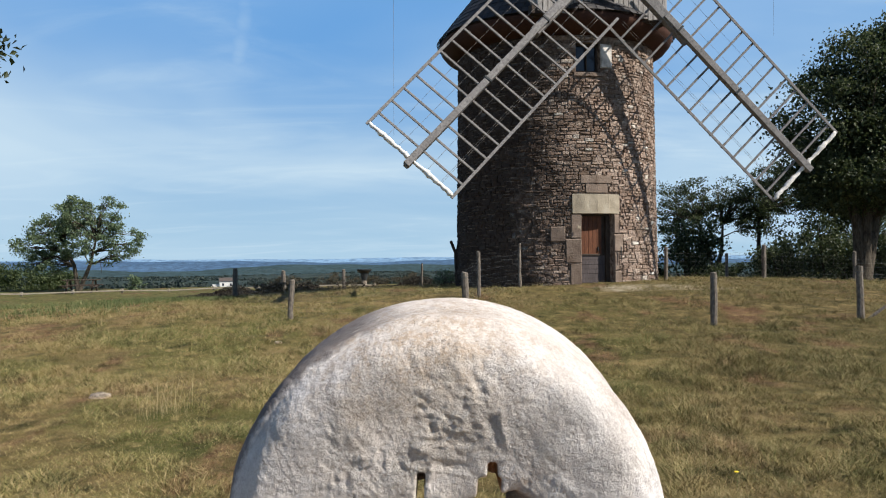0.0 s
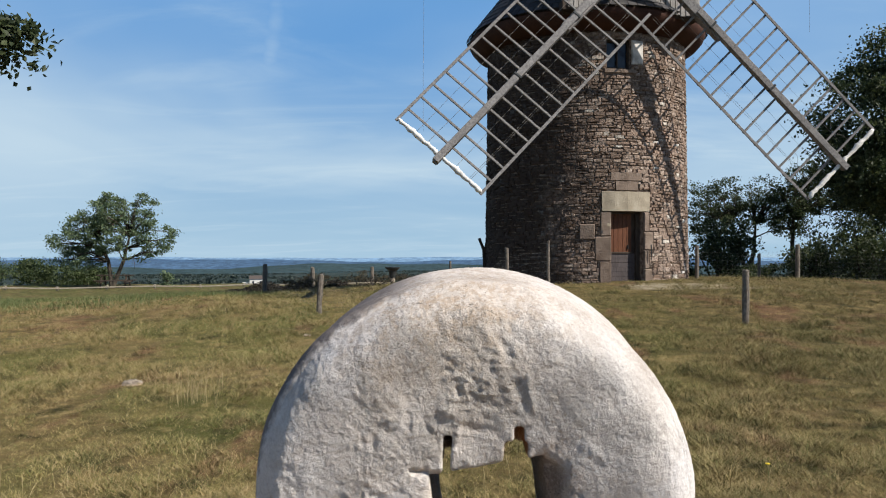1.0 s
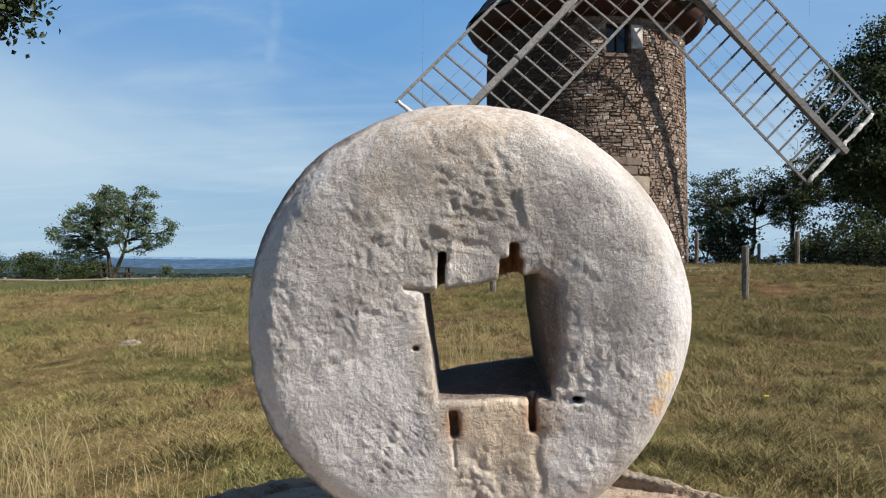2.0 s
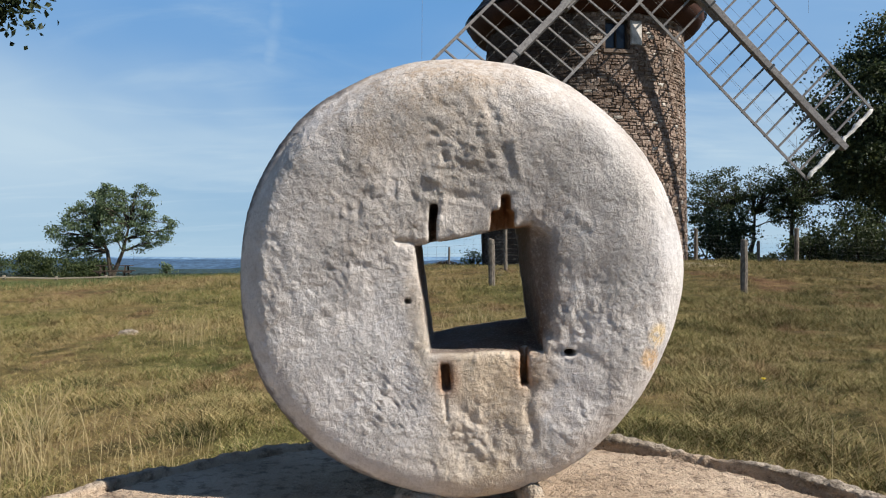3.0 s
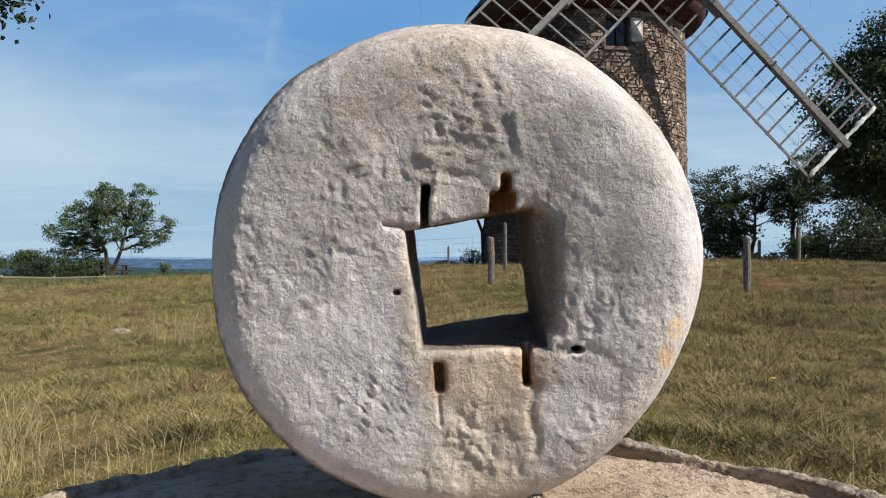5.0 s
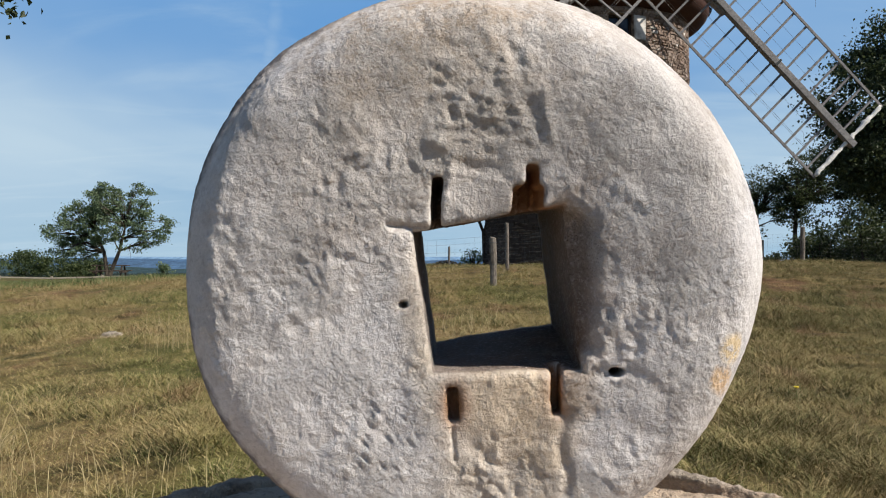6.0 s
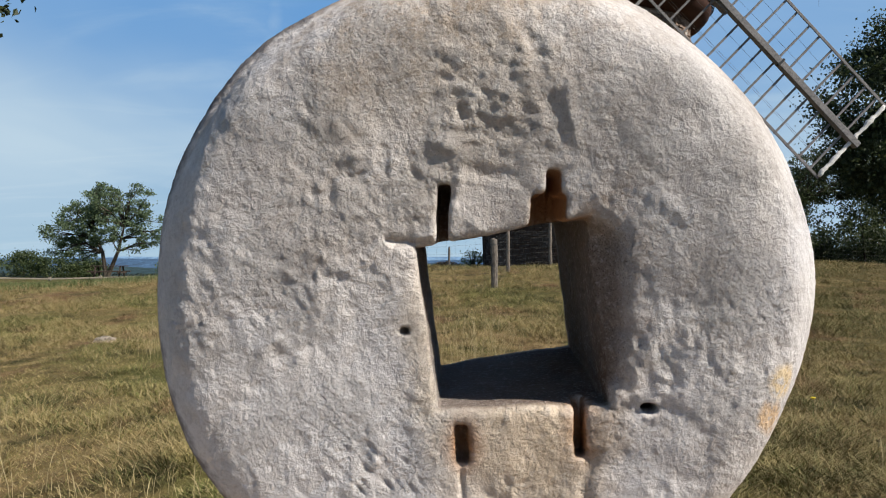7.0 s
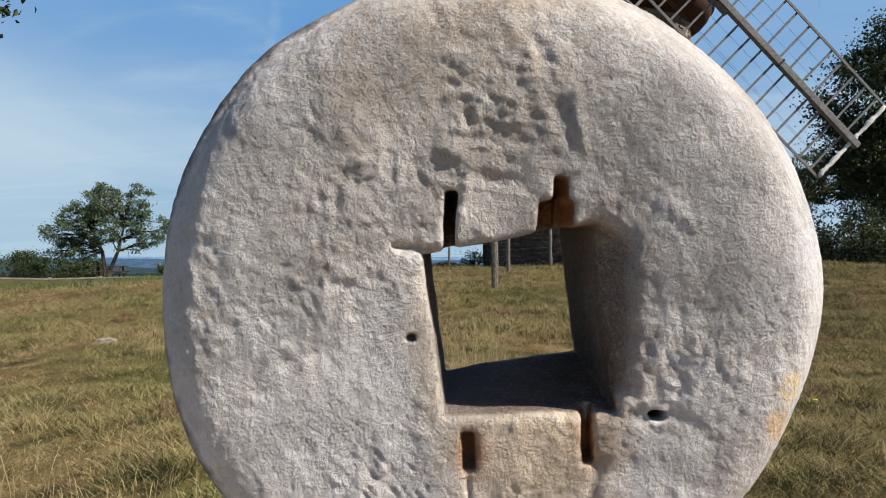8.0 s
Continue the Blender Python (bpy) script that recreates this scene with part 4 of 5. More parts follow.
def build_rubble():
    rng = random.Random(11)
    near, rest = [], []
    z = -0.42
    blocked = [d[:4] for d in DRESSED] + [DOOR, WINDOW]
    while z < WALL_H - 0.03:
        h = rng.uniform(0.062, 0.118)
        h = min(h, WALL_H - z)
        t = -115 + rng.uniform(0, 5)
        while t < 104:
            w = rng.uniform(1.7, 5.6) * (1.25 if h > 0.10 else 0.95)
            # stones give way to the dressed work
            a, b = t + 0.14, t + w - 0.14
            for p, q, c, d in blocked:
                if z + h - 0.02 > c and z + 0.02 < d:
                    if p - 0.1 <= a < q:
                        a = max(a, q + 0.15)
                    if a < p < b:
                        b = min(b, p - 0.15)
            if b - a > 0.9:
                small = rng.random() < 0.15 and h > 0.115
                spans = [(z, z + h * 0.5 - 0.004), (z + h * 0.5 + 0.004, z + h)] if small else [(z, z + h)]
                for c, d in spans:
                    out = rng.uniform(-0.014, 0.008)
                    item = (a + rng.uniform(0, 0.2), b - rng.uniform(0, 0.2), c + 0.004 + rng.uniform(-0.016, 0.016), d - 0.004 + rng.uniform(-0.022, 0.014), out)
                    (near if z < 2.75 and -16 < t < 36 else rest).append(item)
            t += w
        z += h
    return near, rest


near_stones, rest_stones = build_rubble()

# the door: two leaves of planks in a dark frame, set back in the opening
door_m = Matrix.Translation(ring(12.0, TR - 0.34, 0)) @ Matrix.Rotation(radians(12.0), 4, "Z")


def door_part(name, x, z, sx, sz, dy, depth, mat, label="", bevel=0.006):
    return part(name, box_bm(sx, depth, sz, bevel, door_m @ Matrix.Translation((x, dy, z))), mat, mill, label)


door = mesh_ob("door", *(lambda bm: ([tuple(v.co) for v in bm.verts], [tuple(v.index for v in f.verts) for f in bm.faces]))(box_bm(0.92, 0.04, 1.93, 0, door_m @ Matrix.Translation((0, 0.035, 0.99)))), M_DARK_WOOD, mill, "split plank door, red-brown above and grey below")
rngp = random.Random(9)
for k in range(5):
    w = 0.66 / 5
    part("upper_plank", box_bm(w - 0.007, 0.03, 1.07, 0.004, door_m @ Matrix.Translation((-0.43 + w * (k + 0.5), -0.002 + rngp.uniform(-.003, .003), 1.395))), M_DOOR_UP, door)
for k in range(6):
    part("lower_plank", box_bm(0.80, 0.03, 0.122, 0.004, door_m @ Matrix.Translation((-0.03, -0.002 + rngp.uniform(-.003, .003), 0.115 + 0.128 * k))), M_DOOR_LOW, door)
part("rail", box_bm(0.84, 0.05, 0.05, 0.006, door_m @ Matrix.Translation((-0.02, -0.02, 0.84))), M_DARK_WOOD, door)
part("handle", box_bm(0.025, 0.05, 0.12, 0.006, door_m @ Matrix.Translation((0.12, -0.03, 1.0))), M_METAL, door)
door_part("door_post", -0.455, 0.985, 0.07, 1.95, -0.03, 0.12, M_DARK_WOOD)
door_part("door_post", 0.40, 0.985, 0.14, 1.95, -0.03, 0.12, M_DARK_WOOD)
door_part("door_head", 0.0, 1.945, 0.98, 0.05, -0.03, 0.12, M_DARK_WOOD)
door_part("threshold", 0.0, -0.03, 1.25, 0.09, -0.22, 0.6, M_DRESSED, "worn pale threshold stone", 0.02)
door_part("notice_plate", -0.60, 1.60, 0.10, 0.08, -0.37, 0.012, M_DRESSED, "small pale notice plate", 0.002)
door_part("iron_bar", 0.66, 0.85, 0.025, 0.42, -0.36, 0.03, M_METAL)

# the window under the eave
win_m = Matrix.Translation(ring(7.9, TR - 0.085 - 0.22, 0)) @ Matrix.Rotation(radians(7.9), 4, "Z") @ Matrix.Diagonal((1.07, 1, 1, 1))
win = part("window", box_bm(0.70, 0.02, 0.86, 0, win_m @ Matrix.Translation((0, 0.05, 6.33))), M_GLASS, mill, "dark blue window pane in a timber frame")
for x, z, sx, sz in ((-0.32, 6.33, 0.07, 0.86), (0.31, 6.33, 0.09, 0.86), (0, 5.95, 0.70, 0.07), (0, 6.72, 0.70, 0.07), (0.0, 6.33, 0.035, 0.80)):
    part("window_frame", box_bm(sx, 0.08, sz, 0.005, win_m @ Matrix.Translation((x, 0.0, z))), M_DARK_WOOD, win)

# ---------------------------------------------------------------- cap, dormer and shaft
EAVE_R, EAVE_Z, APEX_Z = 3.64, WALL_H + 0.52, WALL_H + 5.1
mesh_ob("soffit", *lathe([(2.4, WALL_H), (3.06, WALL_H + 0.004), (3.22, WALL_H + 0.03), (3.42, WALL_H + 0.14), (3.56, WALL_H + 0.30), (3.62, WALL_H + 0.46), (3.60, WALL_H + 0.50), (2.4, WALL_H + 0.5)], 96), M_SOFFIT, mill, "curved rust-brown boarded soffit", smooth=True)
slates = []
rngs = random.Random(3)
ROWS = 26
for i in range(ROWS):
    k0, k1 = i / ROWS, (i + 1.35) / ROWS
    if k1 > 1:
        break
    r0, z0 = EAVE_R * (1 - k0) + 0.05, EAVE_Z + (APEX_Z - EAVE_Z) * k0
    r1, z1 = EAVE_R * (1 - k1) + 0.035, EAVE_Z + (APEX_Z - EAVE_Z) * k1
    n = max(8, int(2 * math.pi * r0 / 0.26))
    for k in range(n):
        a0, a1 = 360 * (k + 0.5 * (i % 2)) / n + 0.2, 360 * (k + 1 + 0.5 * (i % 2)) / n - 0.2
        w = rngs.uniform(0, 0.018)
        v = [ring(a0, r0 + w, z0), ring(a1, r0 + w, z0), ring(a1, r1, z1), ring(a0, r1, z1), ring(a0, r0 + w - 0.014, z0 - 0.01), ring(a1, r0 + w - 0.014, z0 - 0.01)]
        slates.append((v, [(0, 1, 2, 3), (4, 5, 1, 0)]))
sl = mesh_ob("slate_covering", *merge(slates), M_SLATE, mill, "dark slates of the conical cap")
tagged(sl, kind="stuff")
mesh_ob("roof", *lathe([(EAVE_R - 0.02, EAVE_Z - 0.02), (0.05, APEX_Z - 0.05)], 72), M_DARK_WOOD, mill)
mesh_ob("finial", *lathe([(0.0, APEX_Z + 0.5), (0.05, APEX_Z + 0.42), (0.08, APEX_Z + 0.2), (0.16, APEX_Z - 0.15), (0.3, APEX_Z - 0.45)], 16), M_METAL, mill, smooth=True)

SAIL_YAW, SAIL_TILT, SAIL_ROT = 13.04, 5.1, 0.78
HUB = Vector((5.24 - TX, 20.32 - TY, 9.82 - TZ))
dorm = Matrix.Rotation(radians(SAIL_YAW), 4, "Z")
DY, DW, DZ0, DZ1 = -3.42, 1.95, WALL_H + 0.42, WALL_H + 2.1   # front plane, half width, foot, shoulder of the dormer
rngb = random.Random(6)
nb = 26
for k in range(nb):
    x0, x1 = -DW + 2 * DW * k / nb, -DW + 2 * DW * (k + 1) / nb
    xm = (x0 + x1) / 2
    top = DZ1 + (1 - abs(xm) / DW) * 1.9
    foot = DZ0 + rngb.uniform(-0.02, 0.02)
    if abs(xm - 0.0) < 0.36:
        foot = WALL_H + 2.6
    part("dormer_board", box_bm(x1 - x0 - 0.018, 0.03, top - foot, 0.004, dorm @ Matrix.Translation((xm, DY + rngb.uniform(-.008, .008), (top + foot) / 2))), M_BOARD, mill)
part("dormer_beam", box_bm(2 * DW + 0.3, 0.24, 0.26, 0.02, dorm @ Matrix.Translation((0, DY + 0.16, DZ0 + 0.06))), M_DARK_WOOD, mill)
part("dormer_floor", box_bm(2 * DW, 1.6, 0.08, 0.01, dorm @ Matrix.Translation((0, DY + 0.95, DZ0 - 0.05))), M_DARK_WOOD, mill)
for s in (-1, 1):
    part("dormer_cheek", box_bm(0.06, 2.6, DZ1 - DZ0, 0.01, dorm @ Matrix.Translation((s * (DW - 0.05), DY + 1.34, (DZ0 + DZ1) / 2))), M_BOARD, mill)
    slope = math.atan2(1.9, DW)
    m = dorm @ Matrix.Translation((s * DW / 2 * 1.04, DY + 1.2, DZ1 + 0.95)) @ Matrix.Rotation(s * slope, 4, "Y")
    part("dormer_roof", box_bm(math.hypot(DW, 1.9) + 0.35, 3.1, 0.07, 0.01, m), M_SLATE, mill)

tilt = Matrix.Rotation(radians(SAIL_YAW), 4, "Z") @ Matrix.Rotation(radians(-SAIL_TILT), 4, "X")
# sail frame: x to the right, z up in the sails' plane, -y out along the shaft
sail_base = Matrix.Translation(HUB) @ tilt


def along(p):
    return sail_base @ Vector(p)


mesh_ob("windshaft", *tube_data([along((0, 3.4, 0)), along((0, 0.5, 0)), along((0, -0.45, 0))], [0.3, 0.28, 0.22], 12), M_DARK_WOOD, mill, smooth=False)
part("poll_end", box_bm(0.62, 0.75, 0.62, 0.04, sail_base @ Matrix.Rotation(radians(45 + SAIL_ROT), 4, "Y")), M_DARK_WOOD, mill)


def build_sail(angle, layer, seed):
    """One lattice sail; d runs out along the stock, s across it in the sails' plane."""
    rng = random.Random(seed)
    a = radians(angle)
    d = Vector((math.cos(a), 0, math.sin(a)))
    s = Vector((-math.sin(a), 0, math.cos(a)))
    out = Vector((0, -1, 0))
    up = -1.0 if s.z < 0 else 1.0
    TWIST = radians(11)
    flat_s = s
    s = s * math.cos(TWIST) + out * math.sin(TWIST)
    out = out * math.cos(TWIST) - flat_s * math.sin(TWIST)
    s = s * up
    L, WA, WB, R0 = 8.04, (1.40 if up < 0 else 1.33), 1.34, 1.45
    first = 0.47 if up < 0 else 0.33
    root = sail
    rot = tilt.to_3x3()

    def P(u, v, w=0.0):
        return along(d * u + s * v + out * (w + layer))

    sd, su = rot @ s, rot @ d
    arm = part("sail", bar_bm(P(-0.2, 0), P(3.2, 0), 0.26, 0.24, 0.012, sd), M_SAIL, root, "grey timber lattice sail with rolled canvas")
    part("stock", bar_bm(P(2.2, 0, 0.10), P(L + 0.14, 0, 0.10), 0.17, 0.20, 0.01, sd), M_SAIL, arm)
    part("stock_tip", bar_bm(P(L - 0.05, 0, 0.02), P(L + 0.16, 0, 0.02), 0.13, 0.13, 0.01, sd), M_SAIL, arm)
    for v in (WA, -WB):
        part("hem_lath", bar_bm(P(R0 - 0.16, v, 0.05), P(L, v, 0.05), 0.075, 0.035, 0.006, sd), M_SAIL, arm)
    for v0 in (2.75, 5.1):
        part("clamp", bar_bm(P(v0 - 0.03, 0, 0.15), P(v0 + 0.03, 0, 0.15), 0.23, 0.13, 0.006, sd), M_METAL, arm)
    n = 14
    for i in range(n):
        u = L - first - i * 0.455 + rng.uniform(-0.02, 0.02)
        part("sail_bar", bar_bm(P(u, -WB - 0.03, 0.015 + rng.uniform(-.01, .01)), P(u + rng.uniform(-.02, .02), WA + 0.03, 0.015), 0.055, 0.045, 0.005, su), M_SAIL, arm)
    # canvas rolled on the end bar
    for v0, v1 in ((-WB + 0.02, -0.03), (0.03, WA - 0.03)):
        pts, rad = [], []
        for k in range(15):
            v = v0 + (v1 - v0) * k / 14
            pts.append(P(L - 0.06 + 0.008 * math.sin(k * 1.1 + seed) + rng.uniform(-.006, .006), v, 0.09 + rng.uniform(-.008, .008)))
            rad.append((0.062 + 0.010 * math.sin(k * 0.8 + seed) + rng.uniform(-.010, .010)) * (0.55 if k in (0, 14) else 1))
        mesh_ob("rolled_canvas", *tube_data([p + su * 0.012 * math.sin(i * 2.6) for i, p in enumerate(pts)], rad, 9), M_CLOTH, arm, "white canvas rolled on the end bar", smooth=True)
    # slack ropes behind the lattice
    for v0, v1 in ((-0.95, -0.9), (-0.88, -0.86), (-0.35, -0.42), (0.45, 0.5), (0.95, 0.88)):
        pts = [P(1.5 + 6.4 * k / 10, v0 + (v1 - v0) * k / 10, -0.10 - 0.02 * math.sin(k * 0.9)) for k in range(11)]
        mesh_ob("sail_rope", *tube_data(pts, [0.0042] * 11, 4), M_ROPE, arm)
    for k in range(0 if up < 0 else 4):
        c = rng.uniform(-0.9, 0.7)
        pts = [P(L - 0.25 - 0.9 * j / 8, c + 0.22 * math.sin(j * 0.8 + k) * (j / 8), -0.06) for j in range(9)]
        mesh_ob("loose_cord", *tube_data(pts, [0.0045] * 9, 4), M_ROPE, arm)
    return arm


sail = mill
for n, ang in enumerate((225, 315, 45, 135)):
    made = build_sail(ang + SAIL_ROT, 0.0, 20 + n)
    if ang in (45, 135):  # a rope hangs from the tip
        a = radians(ang + SAIL_ROT)
        tip = along(Vector((math.cos(a), 0, math.sin(a))) * 8.05)
        drop = tip.z + TZ - (4.9 if ang == 135 else 8.2)
        mesh_ob("hanging_rope", *tube_data([tip - Vector((0.01 * math.sin(k), 0, drop * k / 8)) for k in range(9)], [0.0035] * 9, 4), M_ROPE, made)


# ---------------------------------------------------------------- the standing millstone
STONE_R, STONE_T = 0.544, 0.43


def rounded_box2(a, b, ha, hb, r):
    qa, qb = np.abs(a) - ha + r, np.abs(b) - hb + r
    return np.hypot(np.maximum(qa, 0), np.maximum(qb, 0)) + np.minimum(np.maximum(qa, qb), 0) - r


def poly_sd(x, z, pts):
    """Signed distance to a convex polygon given anticlockwise."""
    d = np.full(x.shape, -9.0)
    for (ax, az), (bx, bz) in zip(pts, pts[1:] + pts[:1]):
        ex, ez = bx - ax, bz - az
        ln = math.hypot(ex, ez)
        d = np.maximum(d, ((x - ax) * ez - (z - az) * ex) / ln)
    return d


def cut(f, g, r):
    """f minus g, with the edge worn to radius r."""
    a, b = f, -g
    h = np.clip(0.5 + 0.5 * (a - b) / r, 0, 1)
    return b * (1 - h) + a * h + r * h * (1 - h)


def build_millstone():
    h = 0.0038
    lo = (-0.60, -0.116, -0.60)
    nx, ny, nz = int(1.2 / h) + 1, int(0.596 / h) + 1, int(1.2 / h) + 1
    x, y, z = np.meshgrid(lo[0] + h * np.arange(nx), lo[1] + h * np.arange(ny), lo[2] + h * np.arange(nz), indexing="ij", sparse=True)
    r = np.sqrt(x * x + z * z)
    ang = np.arctan2(z, x)
    # slightly out of round, with a gently domed face and a worn shoulder
    R = STONE_R + 0.006 * np.sin(3 * ang + 0.6) + 0.004 * np.sin(5 * ang + 2)
    for where, wide, more in ((138, 26, -0.007), (213, 24, 0.009), (-12, 26, -0.005), (48, 24, -0.004)):
        gap = (ang - radians(where) + math.pi) % (2 * math.pi) - math.pi
        R = R + more * np.exp(-(gap / radians(wide)) ** 2)
    dome = 0.038 * (1 - (np.where(x > 0, 1.8, 1.0) * x * x + 0.35 * z * z) / STONE_R ** 2) + 0.004 * np.sin(2 * ang + 0.5) * (r / STONE_R) ** 2
    dome = 0.5 * (dome + np.sqrt(dome * dome + 0.008 ** 2))
    R = R + 0.011 * np.exp(-((ang - 0.65) / 0.55) ** 2) * np.clip((y - 0.16) / 0.2, 0, 1)
    R = R + 0.020 * np.maximum(np.sin(ang + 0.26), 0) ** 2 * np.clip((y - 0.2) / 0.2, 0, 1)
    # the face stands forward of its shoulder, more above the eye than below
    dome = dome - (0.042 + 0.085 * z) * np.clip(1 - (r / 0.52) ** 8, 0, 1)
    yy = y - dome * (1 - y / STONE_T)
    f = rounded_box2(r + 0 * y, yy - STONE_T / 2, R, STONE_T / 2, 0.082)
    # square eye
    xw = x + 0.0014 * np.sin(23 * z + 7 * y) + 0.0008 * np.sin(61 * z + 30 * y + 1)
    zw = z + 0.0014 * np.sin(21 * x + 5 * y + 2) + 0.0008 * np.sin(57 * x + 26 * y)
    # its floor climbs a little to the back on one side
    zf = zw - 0.042 * np.clip(y / STONE_T, 0, 1) * np.clip((x + 0.07) / 0.27, 0, 1) * np.clip(-z / 0.17, 0, 1)
    eye = poly_sd(xw + 0 * zf, zf + 0 * xw, [(-0.070, -0.180), (0.202, -0.175), (0.167, 0.124), (-0.106, 0.080)])
    # hollowed shoulder on the eye's right side
    run = np.clip((z + 0.12) / 0.20, 0, 1)
    f = cut(f, np.sqrt((x - 0.193 + 0.022 * run) ** 2 + ((y - dome) * 0.8) ** 2 + (z + 0.12 - 0.20 * run) ** 2) - 0.024 - 0.014 * run, 0.026)
    f = cut(f, eye, 0.014)

    def slot(x0, x1, z0, z1, depth, worn=0.007):
        nonlocal f
        q = np.maximum(rounded_box2(xw - (x0 + x1) / 2, zw - (z0 + z1) / 2, (x1 - x0) / 2, (z1 - z0) / 2, 0.006), y - depth)
        f = cut(f, q, worn)

    slot(-0.072, -0.052, 0.07, 0.178, 0.20)
    slot(0.096, 0.117, 0.11, 0.197, 0.16)
    slot(0.075, 0.127, 0.08, 0.159, 0.14, 0.010)
    slot(-0.043, -0.020, -0.268, -0.203, 0.055, 0.012)
    slot(0.146, 0.166, -0.256, -0.16, 0.06, 0.010)
    # dowel hole with its short runnel, and small pits
    f = cut(f, np.sqrt(((x - 0.262) / 1.4) ** 2 + (z + 0.173) ** 2 + (y * 0.15) ** 2) - 0.0092, 0.005)
    f = cut(f, np.sqrt(((x - 0.235) / 3.0) ** 2 + (z + 0.176) ** 2 + (y - dome + 0.006) ** 2) - 0.009, 0.010)
    f = cut(f, np.sqrt(((x + 0.123) / 1.3) ** 2 + (z + 0.053) ** 2 + (y * 0.25) ** 2) - 0.0062, 0.005)
    f = cut(f, np.sqrt((x + 0.168) ** 2 + (z - 0.078) ** 2 + (y - 0.015) ** 2) - 0.011, 0.008)
    # shallow upright grooves under the eye
    for gx, g0, g1, w in ((0.168, -0.345, -0.250, 0.0075), (0.174, -0.40, -0.35, 0.005)):
        q = np.sqrt((x - gx - 0.006 * np.sin(z * 55 + gx * 90)) ** 2 + (y - dome + w * 0.35) ** 2 + np.maximum(np.abs(z - (g0 + g1) / 2) - (g1 - g0) / 2, 0) ** 2) - w
        f = cut(f, q, 0.014)
    # a ledge beside the eye's upper corner, a seam on either side of the stone under the eye
    for ax, az, bx, bz, w in ((-0.150, 0.090, -0.085, 0.086, 0.0045), (-0.034, -0.27, -0.030, -0.34, 0.003)):
        ln2 = (bx - ax) ** 2 + (bz - az) ** 2
        t = np.clip(((x - ax) * (bx - ax) + (z - az) * (bz - az)) / ln2, 0, 1)
        q = np.sqrt((x - ax - t * (bx - ax)) ** 2 + (z - az - t * (bz - az)) ** 2 + ((y - dome) * 0.6) ** 2) - w
        f = cut(f, q, 0.008)
    # a chip out of the shoulder
    f = cut(f, np.sqrt((x + 0.315) ** 2 + (y + 0.05) ** 2 + (z - 0.50) ** 2) - 0.088, 0.016)
    v, q = surface_nets(f.astype(np.float32), lo, h)
    nrm = vertex_normals(v, q)
    face = np.clip(-nrm[:, 1], 0, 1)
    # weathering: broad swells, dressing marks, small pocks
    bent = v + 0.012 * np.stack([lumps(v, 26, 11), lumps(v, 26, 12), lumps(v, 26, 13)], 1)
    smooth_zone = np.exp(-((v[:, 0] - 0.27) / 0.17) ** 2 - ((v[:, 2] - 0.22) / 0.22) ** 2)
    rad = np.hypot(v[:, 0], v[:, 2])
    inner = 1 - swell(rad, 0.45, 0.52)
    patch = np.clip(0.55 + 1.3 * lumps(v, 6, 14), 0.1, 1.2)
    coarse = (0.30 + 0.70 * face * inner) * (1 - 0.55 * smooth_zone)
    tall = bent * np.array([1, 1, 0.75])
    # broken, crumbly skin: rough at every scale, rougher in some places
    crumb = lumps(bent, 15, 2) + 0.62 * lumps(tall, 31, 3) + 0.42 * lumps(tall, 58, 5) + 0.30 * lumps(tall, 112, 7)
    sharp = np.abs(lumps(bent, 27, 51)) + 0.5 * np.abs(lumps(bent, 55, 52))
    amp = 0.0042 * lumps(v, 5, 1) + 0.0042 * crumb * coarse * (0.40 + 0.60 * patch) + 0.0034 * sharp * coarse * patch
    amp += 0.0009 * lumps(v, 112, 8) * (1 - coarse)
    # broken bed of the stone over the eye, and the rough block under it
    mark = lumps(v * np.array([15, 15, 58]), 1.0, 4)
    zone = np.exp(-((v[:, 0] - 0.005) / 0.085) ** 4 - ((v[:, 2] - 0.29) / 0.15) ** 4) * face
    wild = v + 0.030 * np.stack([lumps(v, 17, 41), lumps(v, 17, 42), lumps(v, 17, 43)], 1)
    step = lumps(wild * np.array([22, 22, 44]), 1.0, 17)
    amp += 0.0040 * np.clip(mark, -0.35, 0.3) * zone + 0.0030 * np.clip(step, -0.25, 0.20) * zone + 0.0010 * crumb * zone
    block = np.exp(-((v[:, 0] - 0.060) / 0.088) ** 6 - ((v[:, 2] + 0.38) / 0.10) ** 6) * face
    amp += (0.0016 * crumb + 0.0032 * sharp - 0.0050) * block
    diag = lumps(np.stack([(v[:, 0] * 0.75 + v[:, 2] * 0.66) * 105, v[:, 1] * 12, (v[:, 2] * 0.75 - v[:, 0] * 0.66) * 38], 1), 1.0, 6)
    zone2 = np.exp(-((v[:, 0] + 0.17) / 0.10) ** 2 - ((v[:, 2] + 0.30) / 0.08) ** 2) * face
    amp += 0.0075 * np.clip(diag + 0.1, -0.4, 0.0) * zone2
    pock = lumps(v, 62, 9)
    amp -= 0.003 * np.clip(pock - 0.46, 0, 1) * face
    # a furrow runs down to the slot
    furrow = np.full(len(v), 9.0)
    for (ax, az), (bx, bz) in (((0.050, 0.445), (0.092, 0.34)), ((0.092, 0.34), (0.122, 0.235))):
        t = np.clip(((v[:, 0] - ax) * (bx - ax) + (v[:, 2] - az) * (bz - az)) / ((bx - ax) ** 2 + (bz - az) ** 2), 0, 1)
        furrow = np.minimum(furrow, np.hypot(v[:, 0] - ax - t * (bx - ax), v[:, 2] - az - t * (bz - az)))
    furrow = np.abs(furrow + 0.012 * lumps(v, 40, 61))
